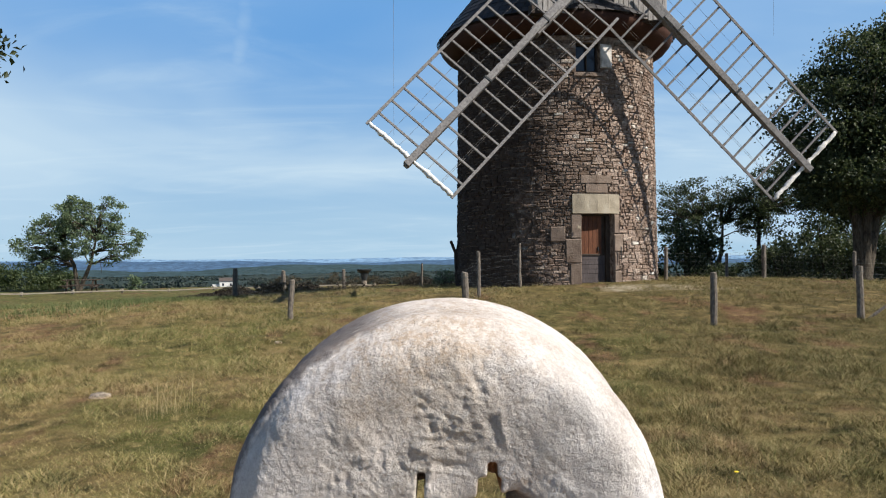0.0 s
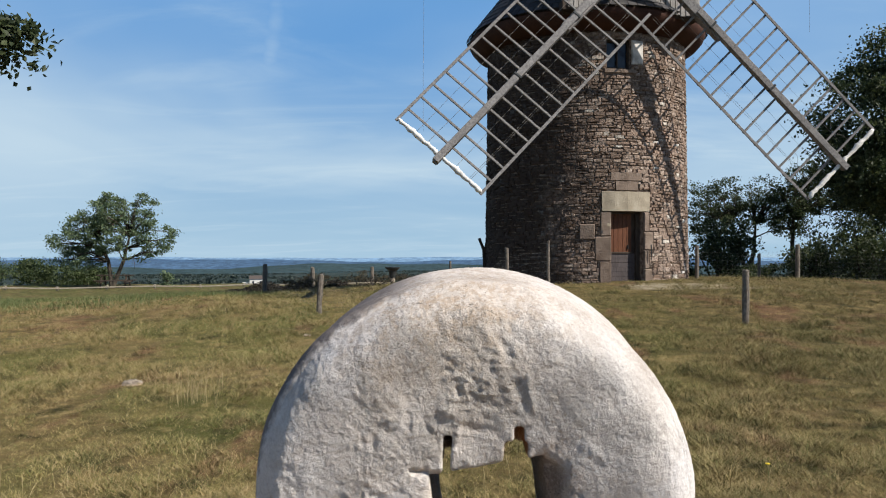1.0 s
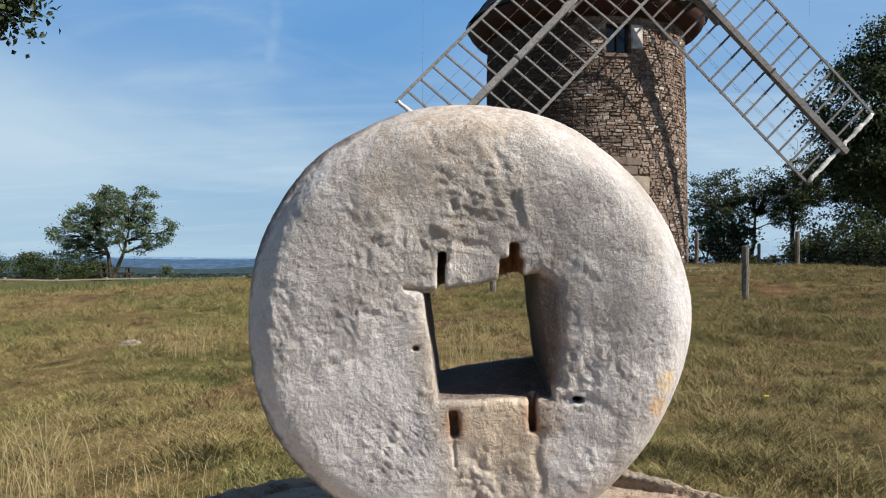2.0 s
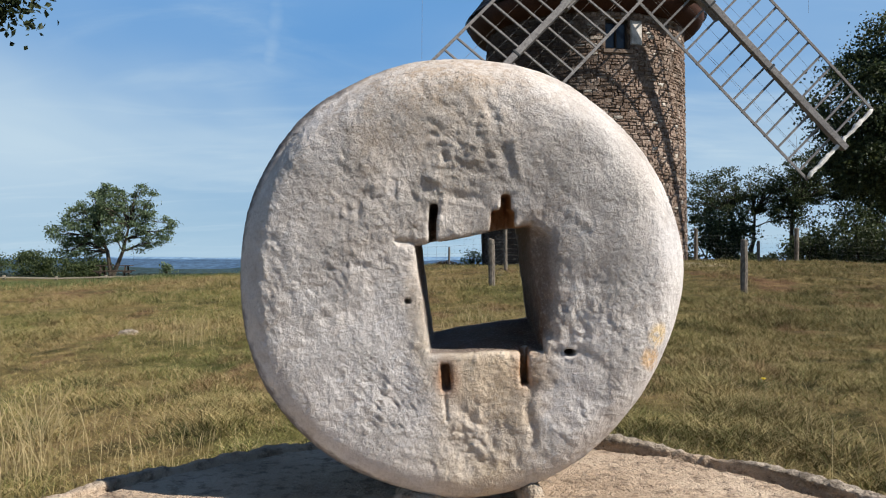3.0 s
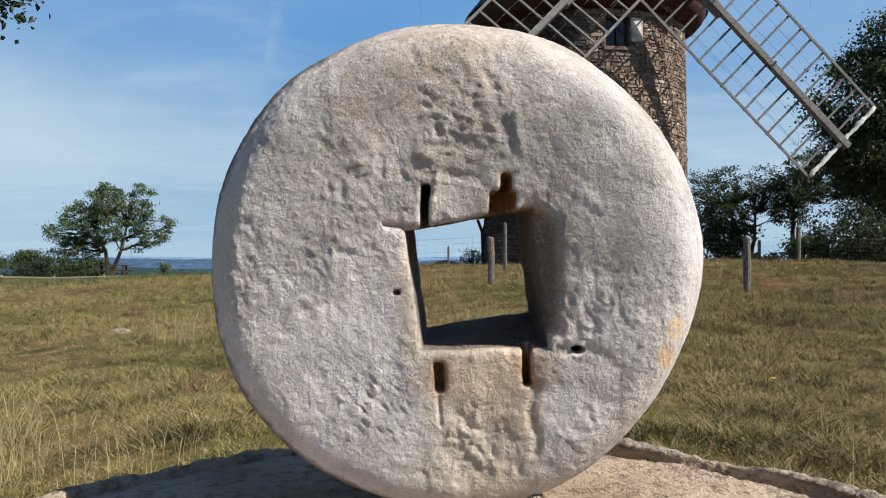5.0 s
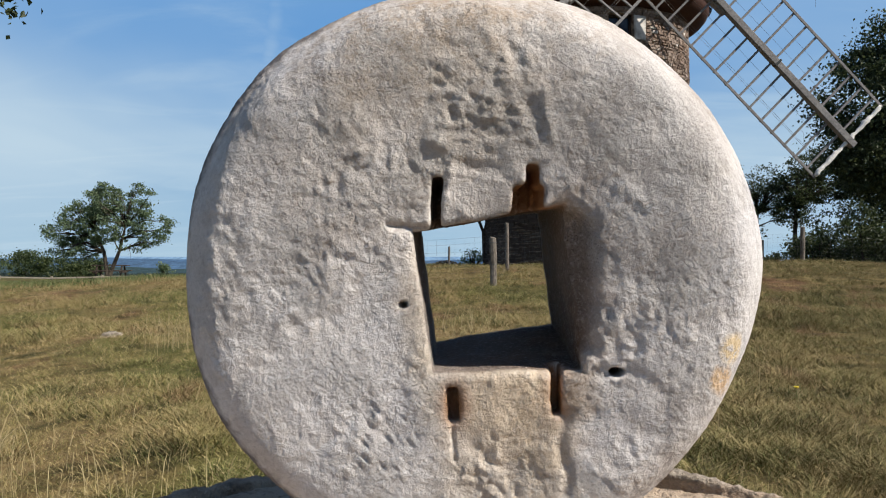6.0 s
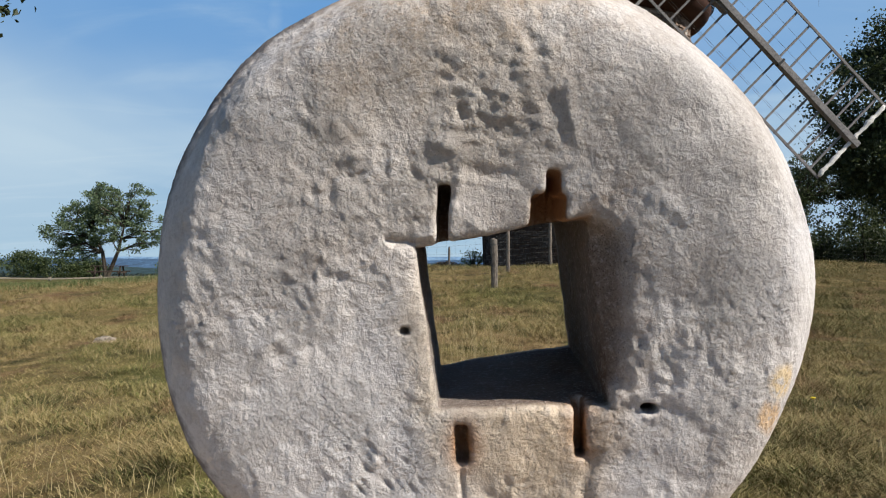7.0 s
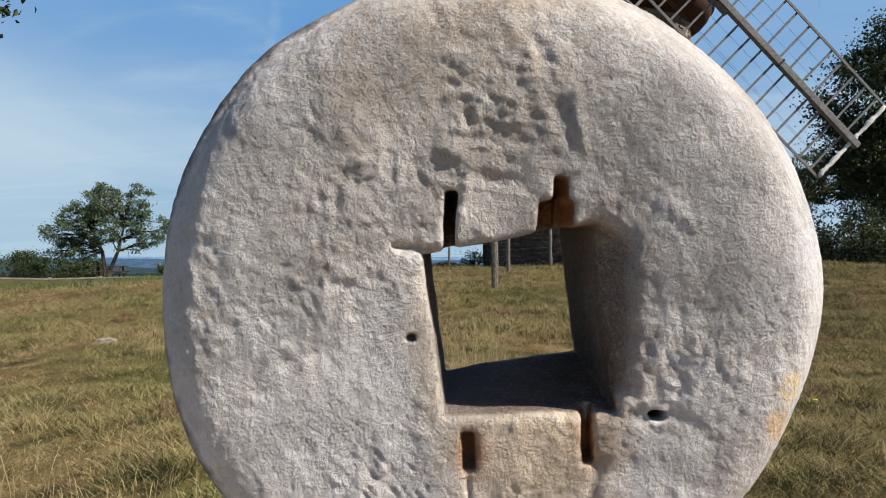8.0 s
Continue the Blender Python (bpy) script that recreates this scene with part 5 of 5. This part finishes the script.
    amp += face * (0.0024 * np.exp(-((furrow - 0.024) / 0.010) ** 2) - 0.0026 * np.exp(-(furrow / 0.012) ** 2)) * np.clip(0.7 + 1.2 * lumps(v, 22, 62), 0.1, 1.3)
    crater = np.hypot(v[:, 0] + 0.315, v[:, 2] + 0.088)
    amp += face * (0.003 * np.exp(-((crater - 0.026) / 0.012) ** 2) * np.clip(0.3 + lumps(v, 45, 33) * 2, 0, 1) - 0.004 * np.exp(-(crater / 0.018) ** 2))
    v = v + nrm * amp[:, None]
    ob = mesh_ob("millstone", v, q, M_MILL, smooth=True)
    ob.matrix_basis = pose(0.072, 1.835, 1.122, 2.2, 0, -0.5)
    tagged(ob, "weathered pale limestone millstone standing on edge, square eye", "millstone")


build_millstone()


def build_bed():
    """The round bed stone with a raised, chipped rim, on which the millstone stands."""
    h = 0.0105
    lo = (-1.22, -1.22, -0.36)
    n, nz = int(2.44 / h) + 1, int(0.46 / h) + 1
    x, y, z = np.meshgrid(lo[0] + h * np.arange(n), lo[1] + h * np.arange(n), lo[2] + h * np.arange(nz), indexing="ij", sparse=True)
    r, a = np.sqrt(x * x + y * y), np.arctan2(y, x)
    R = 1.12 + 0.012 * np.sin(3 * a + 1) + 0.010 * np.sin(7 * a) + 0.006 * np.sin(17 * a + 2)
    whole = 1 - np.exp(-((a - 2.25) / 0.62) ** 2)
    top = 0.004 + (0.022 + 0.008 * np.sin(5 * a + 1) + 0.008 * np.sin(13 * a)) * whole
    f = rounded_box2(r + 0 * z, z - (top - 0.30) / 2, R, (top + 0.30) / 2, 0.035)
    pan = np.maximum(r - 1.055 - 0.012 * np.sin(9 * a) - 0.006 * np.sin(23 * a), -z + 0.0)
    f = cut(f, pan, 0.012)
    groove = np.sqrt((r - 1.045) ** 2 + (z + 0.006) ** 2) - 0.022
    f = cut(f, groove, 0.012)
    v, q = surface_nets(f.astype(np.float32), lo, h)
    nrm = vertex_normals(v, q)
    edge = np.clip((np.hypot(v[:, 0], v[:, 1]) - 0.96) / 0.1, 0, 1)
    v = v + nrm * (0.006 * lumps(v, 5, 21) + (0.003 + 0.004 * edge) * lumps(v, 15, 22) + (0.002 + 0.006 * edge) * lumps(v, 48, 23))[:, None]
    ob = mesh_ob("bed_stone", v, q, M_BED, smooth=True)
    ob.matrix_basis = pose(0.08, 1.55, 0.565)
    tagged(ob, "round ochre bed stone with a raised chipped rim", "bed stone")


build_bed()


def build_rock(x, y, z, sx, sy, sz, seed, mat, name, label, category, rot=0):
    bm = bmesh.new()
    bmesh.ops.create_icosphere(bm, subdivisions=3, radius=1.0)
    for v in bm.verts:
        p = v.co.copy()
        k = 1 + 0.25 * noise.noise(p * 1.3 + Vector((seed, 0, 0))) + 0.10 * noise.noise(p * 3.5 + Vector((0, seed, 0)))
        m = max(abs(p.x), abs(p.y), abs(p.z))
        v.co = p * k * (0.75 + 0.25 / m)
        v.co = Vector((v.co.x * sx, v.co.y * sy, v.co.z * sz))
    ob = part(name, bm, mat, None, "", True)
    ob.matrix_basis = pose(x, y, z, 0, 0, rot)
    tagged(ob, label, category)


build_rock(0.245, 1.94, 0.585, 0.030, 0.06, 0.040, 3, M_BED, "wedge_stone", "small cream wedge stone under the millstone", "stone", 20)
build_rock(-0.02, 1.99, 0.568, 0.07, 0.09, 0.032, 8, M_BED, "wedge_stone", "small brown wedge stone under the millstone", "stone", -10)
build_rock(-0.83, 1.74, 0.555, 0.20, 0.13, 0.045, 5, M_BED, "broken_rim_stone", "broken pale piece of rim on the bed stone", "stone", -24)
rngr = random.Random(2)
for x, y, s in ((-3.35, 8.3, 0.12), (-4.0, 6.2, 0.05), (-2.2, 12.4, 0.07)):
    build_rock(x, y, gz(x, y) + s * 0.05, s, s * 0.8, s * 0.4, rngr.uniform(0, 50), M_BED, "loose_stone", "pale flat stone lying in the turf", "stone", rngr.uniform(0, 180))


# ---------------------------------------------------------------- fences and small things outdoors
def build_post(x, y, h, r, seed, lean=0.0, square=False, label="weathered grey wooden fence post"):
    rng = random.Random(seed)
    root = thing("fence_post", label, "post", pose(x, y, gz(x, y), lean, rng.uniform(-2, 2), rng.uniform(0, 90)), "fence posts in the meadow")
    pts, rad = [], []
    for k in range(7):
        z = -0.35 + (h + 0.35) * k / 6
        pts.append((rng.uniform(-.006, .006), rng.uniform(-.006, .006), z))
        rad.append(r * rng.uniform(0.92, 1.06) * (0.96 if k == 6 else 1))
    pts.append((0, 0, h + r * 0.2))
    rad.append(r * 0.7)
    mesh_ob("shaft", *tube_data(pts, rad, 9), M_POST, root, smooth=False)
    for z in (h * 0.45, h * 0.9):
        bm = bmesh.new()
        bmesh.ops.create_cone(bm, cap_ends=True, segments=9, radius1=r * 1.06, radius2=r * 1.06, depth=0.008, matrix=Matrix.Translation((0, 0, z)))
        part("wire_tie", bm, M_WIRE, root)
    return root


POSTS = [(-6.26, 27, 0.98, 0.085, 0), (-5.6, 33, 0.95, 0.09, 0), (-2.55, 15.8, 0.80, 0.058, 2), (-3.5, 38, 1.05, 0.085, 0), (0.96, 14.45, 0.87, 0.066, 0), (1.51, 18.0, 1.08, 0.045, 0), (2.83, 20.6, 1.18, 0.045, 0),
         (5.42, 13.75, 0.95, 0.062, 0), (11.55, 25, 1.12, 0.075, 0), (8.3, 14.0, 0.98, 0.066, 0), (15.2, 26, 1.05, 0.06, 0), (8.0, 24.2, 1.1, 0.06, 0), (0.28, 30, 0.90, 0.045, 0), (13.6, 33, 1.1, 0.07, 0)]
for i, (x, y, h, r, lean) in enumerate(POSTS):
    build_post(x, y, h, r, 300 + i, lean)
tail = thing("tail_pole_post", "dark forked timber post beside the tower", "post", pose(1.30, 24.1, gz(1.30, 24.1)))
part("shaft", bar_bm((0.05, 0, -0.3), (0.0, 0, 1.15), 0.13, 0.13, 0.02), M_DARK_WOOD, tail)
part("fork", bar_bm((0.02, 0, 0.95), (-0.16, 0, 1.42), 0.08, 0.09, 0.015), M_DARK_WOOD, tail)
part("fork", bar_bm((0.0, 0, 0.95), (0.10, 0, 1.35), 0.08, 0.09, 0.015), M_DARK_WOOD, tail)
brace = part("brace_post", bar_bm((8.42, 14.0, gz(8.42, 14) - 0.02), (9.3, 13.9, gz(9.3, 13.9) + 0.62), 0.05, 0.05, 0.01), M_POST)
tagged(brace, "leaning timber brace of a fence post", "brace")


def build_mesh_fence(a, b, h, seed):
    """A panel of galvanised sheep netting between two posts."""
    rng = random.Random(seed)
    (ax, ay), (bx, by) = a, b
    ln = math.hypot(bx - ax, by - ay)
    n = max(2, int(ln / 0.18))
    pieces = []

    def at(k, z):
        x, y = ax + (bx - ax) * k, ay + (by - ay) * k
        return (x, y, gz(x, y) + z - 0.03 * math.sin(k * math.pi))

    for z in [h * q for q in (0.06, 0.17, 0.29, 0.42, 0.56, 0.72, 0.88, 1.0)]:
        pieces.append(tube_data([at(k / 8, z + rng.uniform(-.006, .006)) for k in range(9)], [0.0013] * 9, 4, False))
    for k in range(n + 1):
        pieces.append(tube_data([at(k / n, h * 0.06), at(k / n + rng.uniform(-.004, .004), h)], [0.0010] * 2, 4, False))
    ob = mesh_ob("wire_fence", *merge(pieces), M_WIRE)
    tagged(ob, "galvanised wire sheep netting between posts", "fence", "netting round the mill")


for i, (a, b) in enumerate((((0.96, 14.45), (1.51, 18.0)), ((1.51, 18.0), (2.83, 20.6)), ((0.96, 14.45), (-2.55, 15.8)), ((-2.55, 15.8), (-6.26, 27)), ((8.0, 24.2), (11.55, 25)), ((11.55, 25), (15.2, 26)), ((15.2, 26), (22, 27)))):
    build_mesh_fence(a, b, 0.9, 400 + i)


def build_rail_fence():
    """A low timber rail along the far edge of the meadow."""
    prev = None
    for k in range(15):
        x = -34 + k * 2.25
        y = 37.0 + 0.40 * (x + 30)
        z = gz(x, y)
        post = part("fence_post", box_bm(0.12, 0.12, 0.62, 0.015, Matrix.Translation((0, 0, -0.09))), M_RAIL)
        post.matrix_basis = pose(x, y, z)
        tagged(post, "short pale post of a low rail fence", "post", "rail fence posts")
        if prev:
            r = part("fence_rail", bar_bm((prev[0] + 0.07, prev[1] - 0.09, prev[2] + 0.11), (x + 0.07, y - 0.09, z + 0.11), 0.05, 0.075, 0.012), M_RAIL)
            tagged(r, "pale horizontal rail of a low timber fence", "rail", "rail fence rails")
        prev = (x, y, z)


M_RAIL = make_wood("pale_rail_wood", (0.17, 0.148, 0.115), (0.33, 0.29, 0.23), grain=(1, 4, 4))
build_rail_fence()


def build_picnic_table(x, y, rz):
    root = thing("picnic_table", "dark timber picnic table with benches under a tree", "table", pose(x, y, gz(x, y), 0, 0, rz))
    for k in range(5):
        part("table_board", box_bm(1.9, 0.13, 0.045, 0.006, Matrix.Translation((0, -0.28 + 0.14 * k, 0.74))), M_DARK_WOOD, root)
    for s in (-1, 1):
        part("bench_board", box_bm(1.9, 0.26, 0.05, 0.008, Matrix.Translation((0, s * 0.72, 0.44))), M_DARK_WOOD, root)
        part("cross_bar", box_bm(0.07, 1.7, 0.10, 0.008, Matrix.Translation((s * 0.7, 0, 0.38))), M_DARK_WOOD, root)
        for q in (-1, 1):
            part("leg", bar_bm((s * 0.66, q * 0.62, -0.03), (s * 0.66, q * 0.25, 0.72), 0.09, 0.06, 0.008), M_DARK_WOOD, root)


build_picnic_table(-18.6, 43.6, 8)


def build_viewing_table(x, y):
    """The orientation table: a dark round plate on a flared pedestal."""
    z = gz(x, y)
    root = thing("orientation_table", "dark round viewing table on a stone pedestal", "viewing table", pose(x, y, z))
    mesh_ob("pedestal", *lathe([(0.0, -0.2), (0.17, -0.2), (0.15, 0.05), (0.12, 0.40), (0.15, 0.44), (0, 0.44)], 20), M_BED, root, smooth=False)
    mesh_ob("plate", *lathe([(0.0, 0.42), (0.14, 0.42), (0.22, 0.82), (0.40, 0.95), (0.42, 1.02), (0.0, 1.04)], 32), M_METAL, root)


build_viewing_table(-2.75, 42.0)


def build_house(x, y, s):
    z = gz(x, y)
    root = thing("house", "small white farmhouse with a brown roof in the valley", "house", pose(x, y, z - 0.4, 0, 0, 12))
    part("wall", box_bm(7 * s, 6 * s, 4.2 * s, 0.05, Matrix.Translation((0, 0, 2.1 * s))), M_WHITEWALL, root)
    bm = bmesh.new()
    w, d, a, b = 3.8 * s, 3.3 * s, 4.15 * s, 5.9 * s
    vs = [bm.verts.new(c) for c in ((-w, -d, a), (w, -d, a), (w, d, a), (-w, d, a), (-w, 0, b), (w, 0, b))]
    for q in ((0, 1, 5, 4), (2, 3, 4, 5), (0, 4, 3), (1, 2, 5), (0, 3, 2, 1)):
        bm.faces.new([vs[i] for i in q])
    part("roof", bm, M_ROOFTILE, root)
    part("lean_to", box_bm(4 * s, 4 * s, 2.6 * s, 0.05, Matrix.Translation((-5.3 * s, 0, 1.3 * s))), M_WHITEWALL, root)
    for k in (-1, 1):
        part("window", box_bm(0.9 * s, 0.1, 1.2 * s, 0.02, Matrix.Translation((1.8 * k * s, -3.02 * s, 2.6 * s))), M_GLASS, root)


build_house(-60.5, 250, 0.66)


# ---------------------------------------------------------------- grass
LATTICE = np.random.default_rng(3).uniform(0, 1, (256, 256))


def field(x, y, scale, seed=0):
    """Smooth noise in 0..1 over the plan."""
    u, v = np.asarray(x) * scale + 37.3 * seed + 500, np.asarray(y) * scale + 11.9 * seed + 500
    i, j = np.floor(u).astype(int), np.floor(v).astype(int)
    a, b = u - i, v - j
    a, b = a * a * (3 - 2 * a), b * b * (3 - 2 * b)
    at = lambda p, q: LATTICE[p % 256, q % 256]
    return (at(i, j) * (1 - a) + at(i + 1, j) * a) * (1 - b) + (at(i, j + 1) * (1 - a) + at(i + 1, j + 1) * a) * b


def build_grass(name, label, n, region, height, width, mat, seed, least=0.06, flop=(0.6, 2.4), bent=True):
    """Blades in uneven mats: dense and long in tufts, short and thin over the bare patches."""
    rng = np.random.default_rng(seed)
    y0, y1 = region
    y = y0 * (y1 / y0) ** rng.uniform(0, 1, n)
    x = rng.uniform(-1, 1, n) * (0.75 + 0.64 * y)
    tuft = 0.55 * field(x, y, 2.1, 1) + 0.45 * field(x, y, 5.3, 2) + 0.25 * (field(x, y, 0.55, 3) - 0.5)
    ok = rng.uniform(0, 1, n) < np.clip((tuft - 0.38) * 3.0, least, 1)
    ok &= np.hypot(x - 0.08, y - 1.55) > 1.17
    ok &= np.hypot(x - TX, y - TY) > TR + 0.08
    x, y, tuft = x[ok], y[ok], tuft[ok]
    n = len(x)
    z = ground_z(x, y) - 0.01
    big = 1 + 0.05 * y
    hgt = height * rng.uniform(0.45, 1.3, n) * np.minimum(big, 1.6) * np.clip(0.45 + 2.2 * (tuft - 0.30), 0.45, 1.9)
    w = width * rng.uniform(0.7, 1.3, n) * big
    a = rng.uniform(0, 2 * np.pi, n)
    lean = hgt * rng.uniform(*flop, n)
    sx, sy = np.cos(a) * w / 2, np.sin(a) * w / 2
    b = 6.3 * field(x, y, 1.1, 5) + rng.normal(0, 2.2, n)
    lx, ly = np.cos(b) * lean, np.sin(b) * lean
    if not bent:
        v = np.stack([np.stack([x - sx, y - sy, z], 1), np.stack([x + sx, y + sy, z], 1), np.stack([x + lx, y + ly, z + hgt], 1)], 1).reshape(-1, 3)
        tagged(mesh_ob(name, v, np.arange(3 * n).reshape(n, 3), mat), label, "grass", kind="stuff")
        return
    v = np.stack([np.stack([x - sx, y - sy, z], 1), np.stack([x + sx, y + sy, z], 1),
                  np.stack([x + sx * .7 + lx * .35, y + sy * .7 + ly * .35, z + hgt * .62], 1), np.stack([x - sx * .7 + lx * .35, y - sy * .7 + ly * .35, z + hgt * .62], 1),
                  np.stack([x + lx, y + ly, z + hgt], 1)], 1).reshape(-1, 3)
    i = np.arange(n)[:, None] * 5
    f = (i + np.array([0, 1, 2, 3])).tolist() + (i + np.array([3, 2, 4])).tolist()
    ob = mesh_ob(name, v, f, mat)
    tagged(ob, label, "grass", kind="stuff")


build_grass("grass", "short dry and green meadow grass", 760000, (2.0, 30.0), 0.036, 0.0046, M_GRASS, 50, least=0.62, bent=False)
build_grass("grass", "matted tufts of longer dry grass", 420000, (2.0, 27.0), 0.052, 0.0040, M_GRASS, 57, least=0.22, flop=(0.5, 2.2))


def build_lush_strip():
    """Longer green grass along the crest of the meadow."""
    rng = np.random.default_rng(91)
    n = 36000
    x, y = rng.uniform(-22, -5.6, n), rng.normal(22.4, 1.7, n)
    keep = np.sin(x * 1.3) + np.sin(x * 0.47 + y) + rng.normal(0, 0.5, n) > -0.4
    x, y = x[keep], y[keep]
    n = len(x)
    z, h = ground_z(x, y) - 0.02, rng.uniform(0.04, 0.21, n)
    a = rng.uniform(0, 2 * np.pi, n)
    w, lx, ly = 0.012, rng.normal(0, 0.4, n) * h, rng.normal(0, 0.4, n) * h
    v = np.stack([np.stack([x - np.cos(a) * w, y - np.sin(a) * w, z], 1), np.stack([x + np.cos(a) * w, y + np.sin(a) * w, z], 1), np.stack([x + lx, y + ly, z + h], 1)], 1).reshape(-1, 3)
    ob = mesh_ob("grass", v, np.arange(3 * n).reshape(n, 3), M_LUSH)
    tagged(ob, "longer lush green grass along the crest", "grass", kind="stuff")


build_lush_strip()


def build_straws(cx, cy, spread, n, height, seed):
    rng = np.random.default_rng(seed)
    pieces = []
    for _ in range(n):
        x, y = cx + rng.normal(0, spread), cy + rng.normal(0, spread)
        if math.hypot(x - 0.08, y - 1.55) < 1.18:
            continue
        z, h = gz(x, y), height * rng.uniform(0.5, 1.15)
        dx, dy = rng.normal(0, 0.2, 2) * h
        p = [(x, y, z - 0.02), (x + dx * .3, y + dy * .3, z + h * .5), (x + dx * .75, y + dy * .75, z + h * .85), (x + dx * 1.15, y + dy * 1.15, z + h)]
        pieces.append(tube_data(p, [0.0010, 0.0008, 0.0014, 0.0003], 3, False))
    ob = mesh_ob("tall_grass", *merge(pieces), M_STRAW)
    tagged(ob, "tuft of tall straw-coloured grass stems", "grass", "tall dry tufts", "stuff")


for i, (x, y, s, n, h) in enumerate(((-1.66, 3.15, 0.09, 60, 0.33), (-1.9, 3.4, 0.35, 45, 0.16), (-2.35, 7.4, 0.16, 60, 0.30), (0.33, 6.8, 0.20, 70, 0.42), (0.15, 4.8, 0.25, 24, 0.16), (0.6, 10.0, 0.5, 40, 0.28), (-1.1, 3.2, 0.25, 40, 0.16), (-0.9, 2.9, 0.2, 30, 0.14), (1.9, 3.4, 0.3, 24, 0.22), (2.3, 4.6, 0.5, 30, 0.16), (-2.5, 4.2, 0.4, 60, 0.16))):
    build_straws(x, y, s, n, h, 600 + i)

def build_flower(x, y):
    """A single yellow flower head on a thin stem."""
    root = thing("flower", "single small yellow flower on a thin green stem", "flower", pose(x, y, gz(x, y)))
    mesh_ob("stem", *tube_data([(0, 0, -0.02), (0.004, 0, 0.06), (0.0, 0, 0.11)], [0.0016, 0.0014, 0.0012], 5), M_LUSH, root)
    mesh_ob("flower_head", *lathe([(0.0, 0.106), (0.006, 0.108), (0.016, 0.116), (0.013, 0.119), (0.0, 0.121)], 12), M_YELLOW, root)


M_YELLOW = make_plain("yellow_petals", (0.72, 0.55, 0.03), 0.6)
build_flower(2.06, 4.88)

# ---------------------------------------------------------------- the tower's single stones, last
rngt = random.Random(15)
near_stones.sort(key=lambda s: abs((s[0] + s[1]) / 2 - 9) / 24 + s[2] / 3.2)
single, joined = near_stones[:300], near_stones[300:] + rest_stones
for a, b, c, d, o in single:
    v, f = block_data(a, b, c, d, rngt, o)
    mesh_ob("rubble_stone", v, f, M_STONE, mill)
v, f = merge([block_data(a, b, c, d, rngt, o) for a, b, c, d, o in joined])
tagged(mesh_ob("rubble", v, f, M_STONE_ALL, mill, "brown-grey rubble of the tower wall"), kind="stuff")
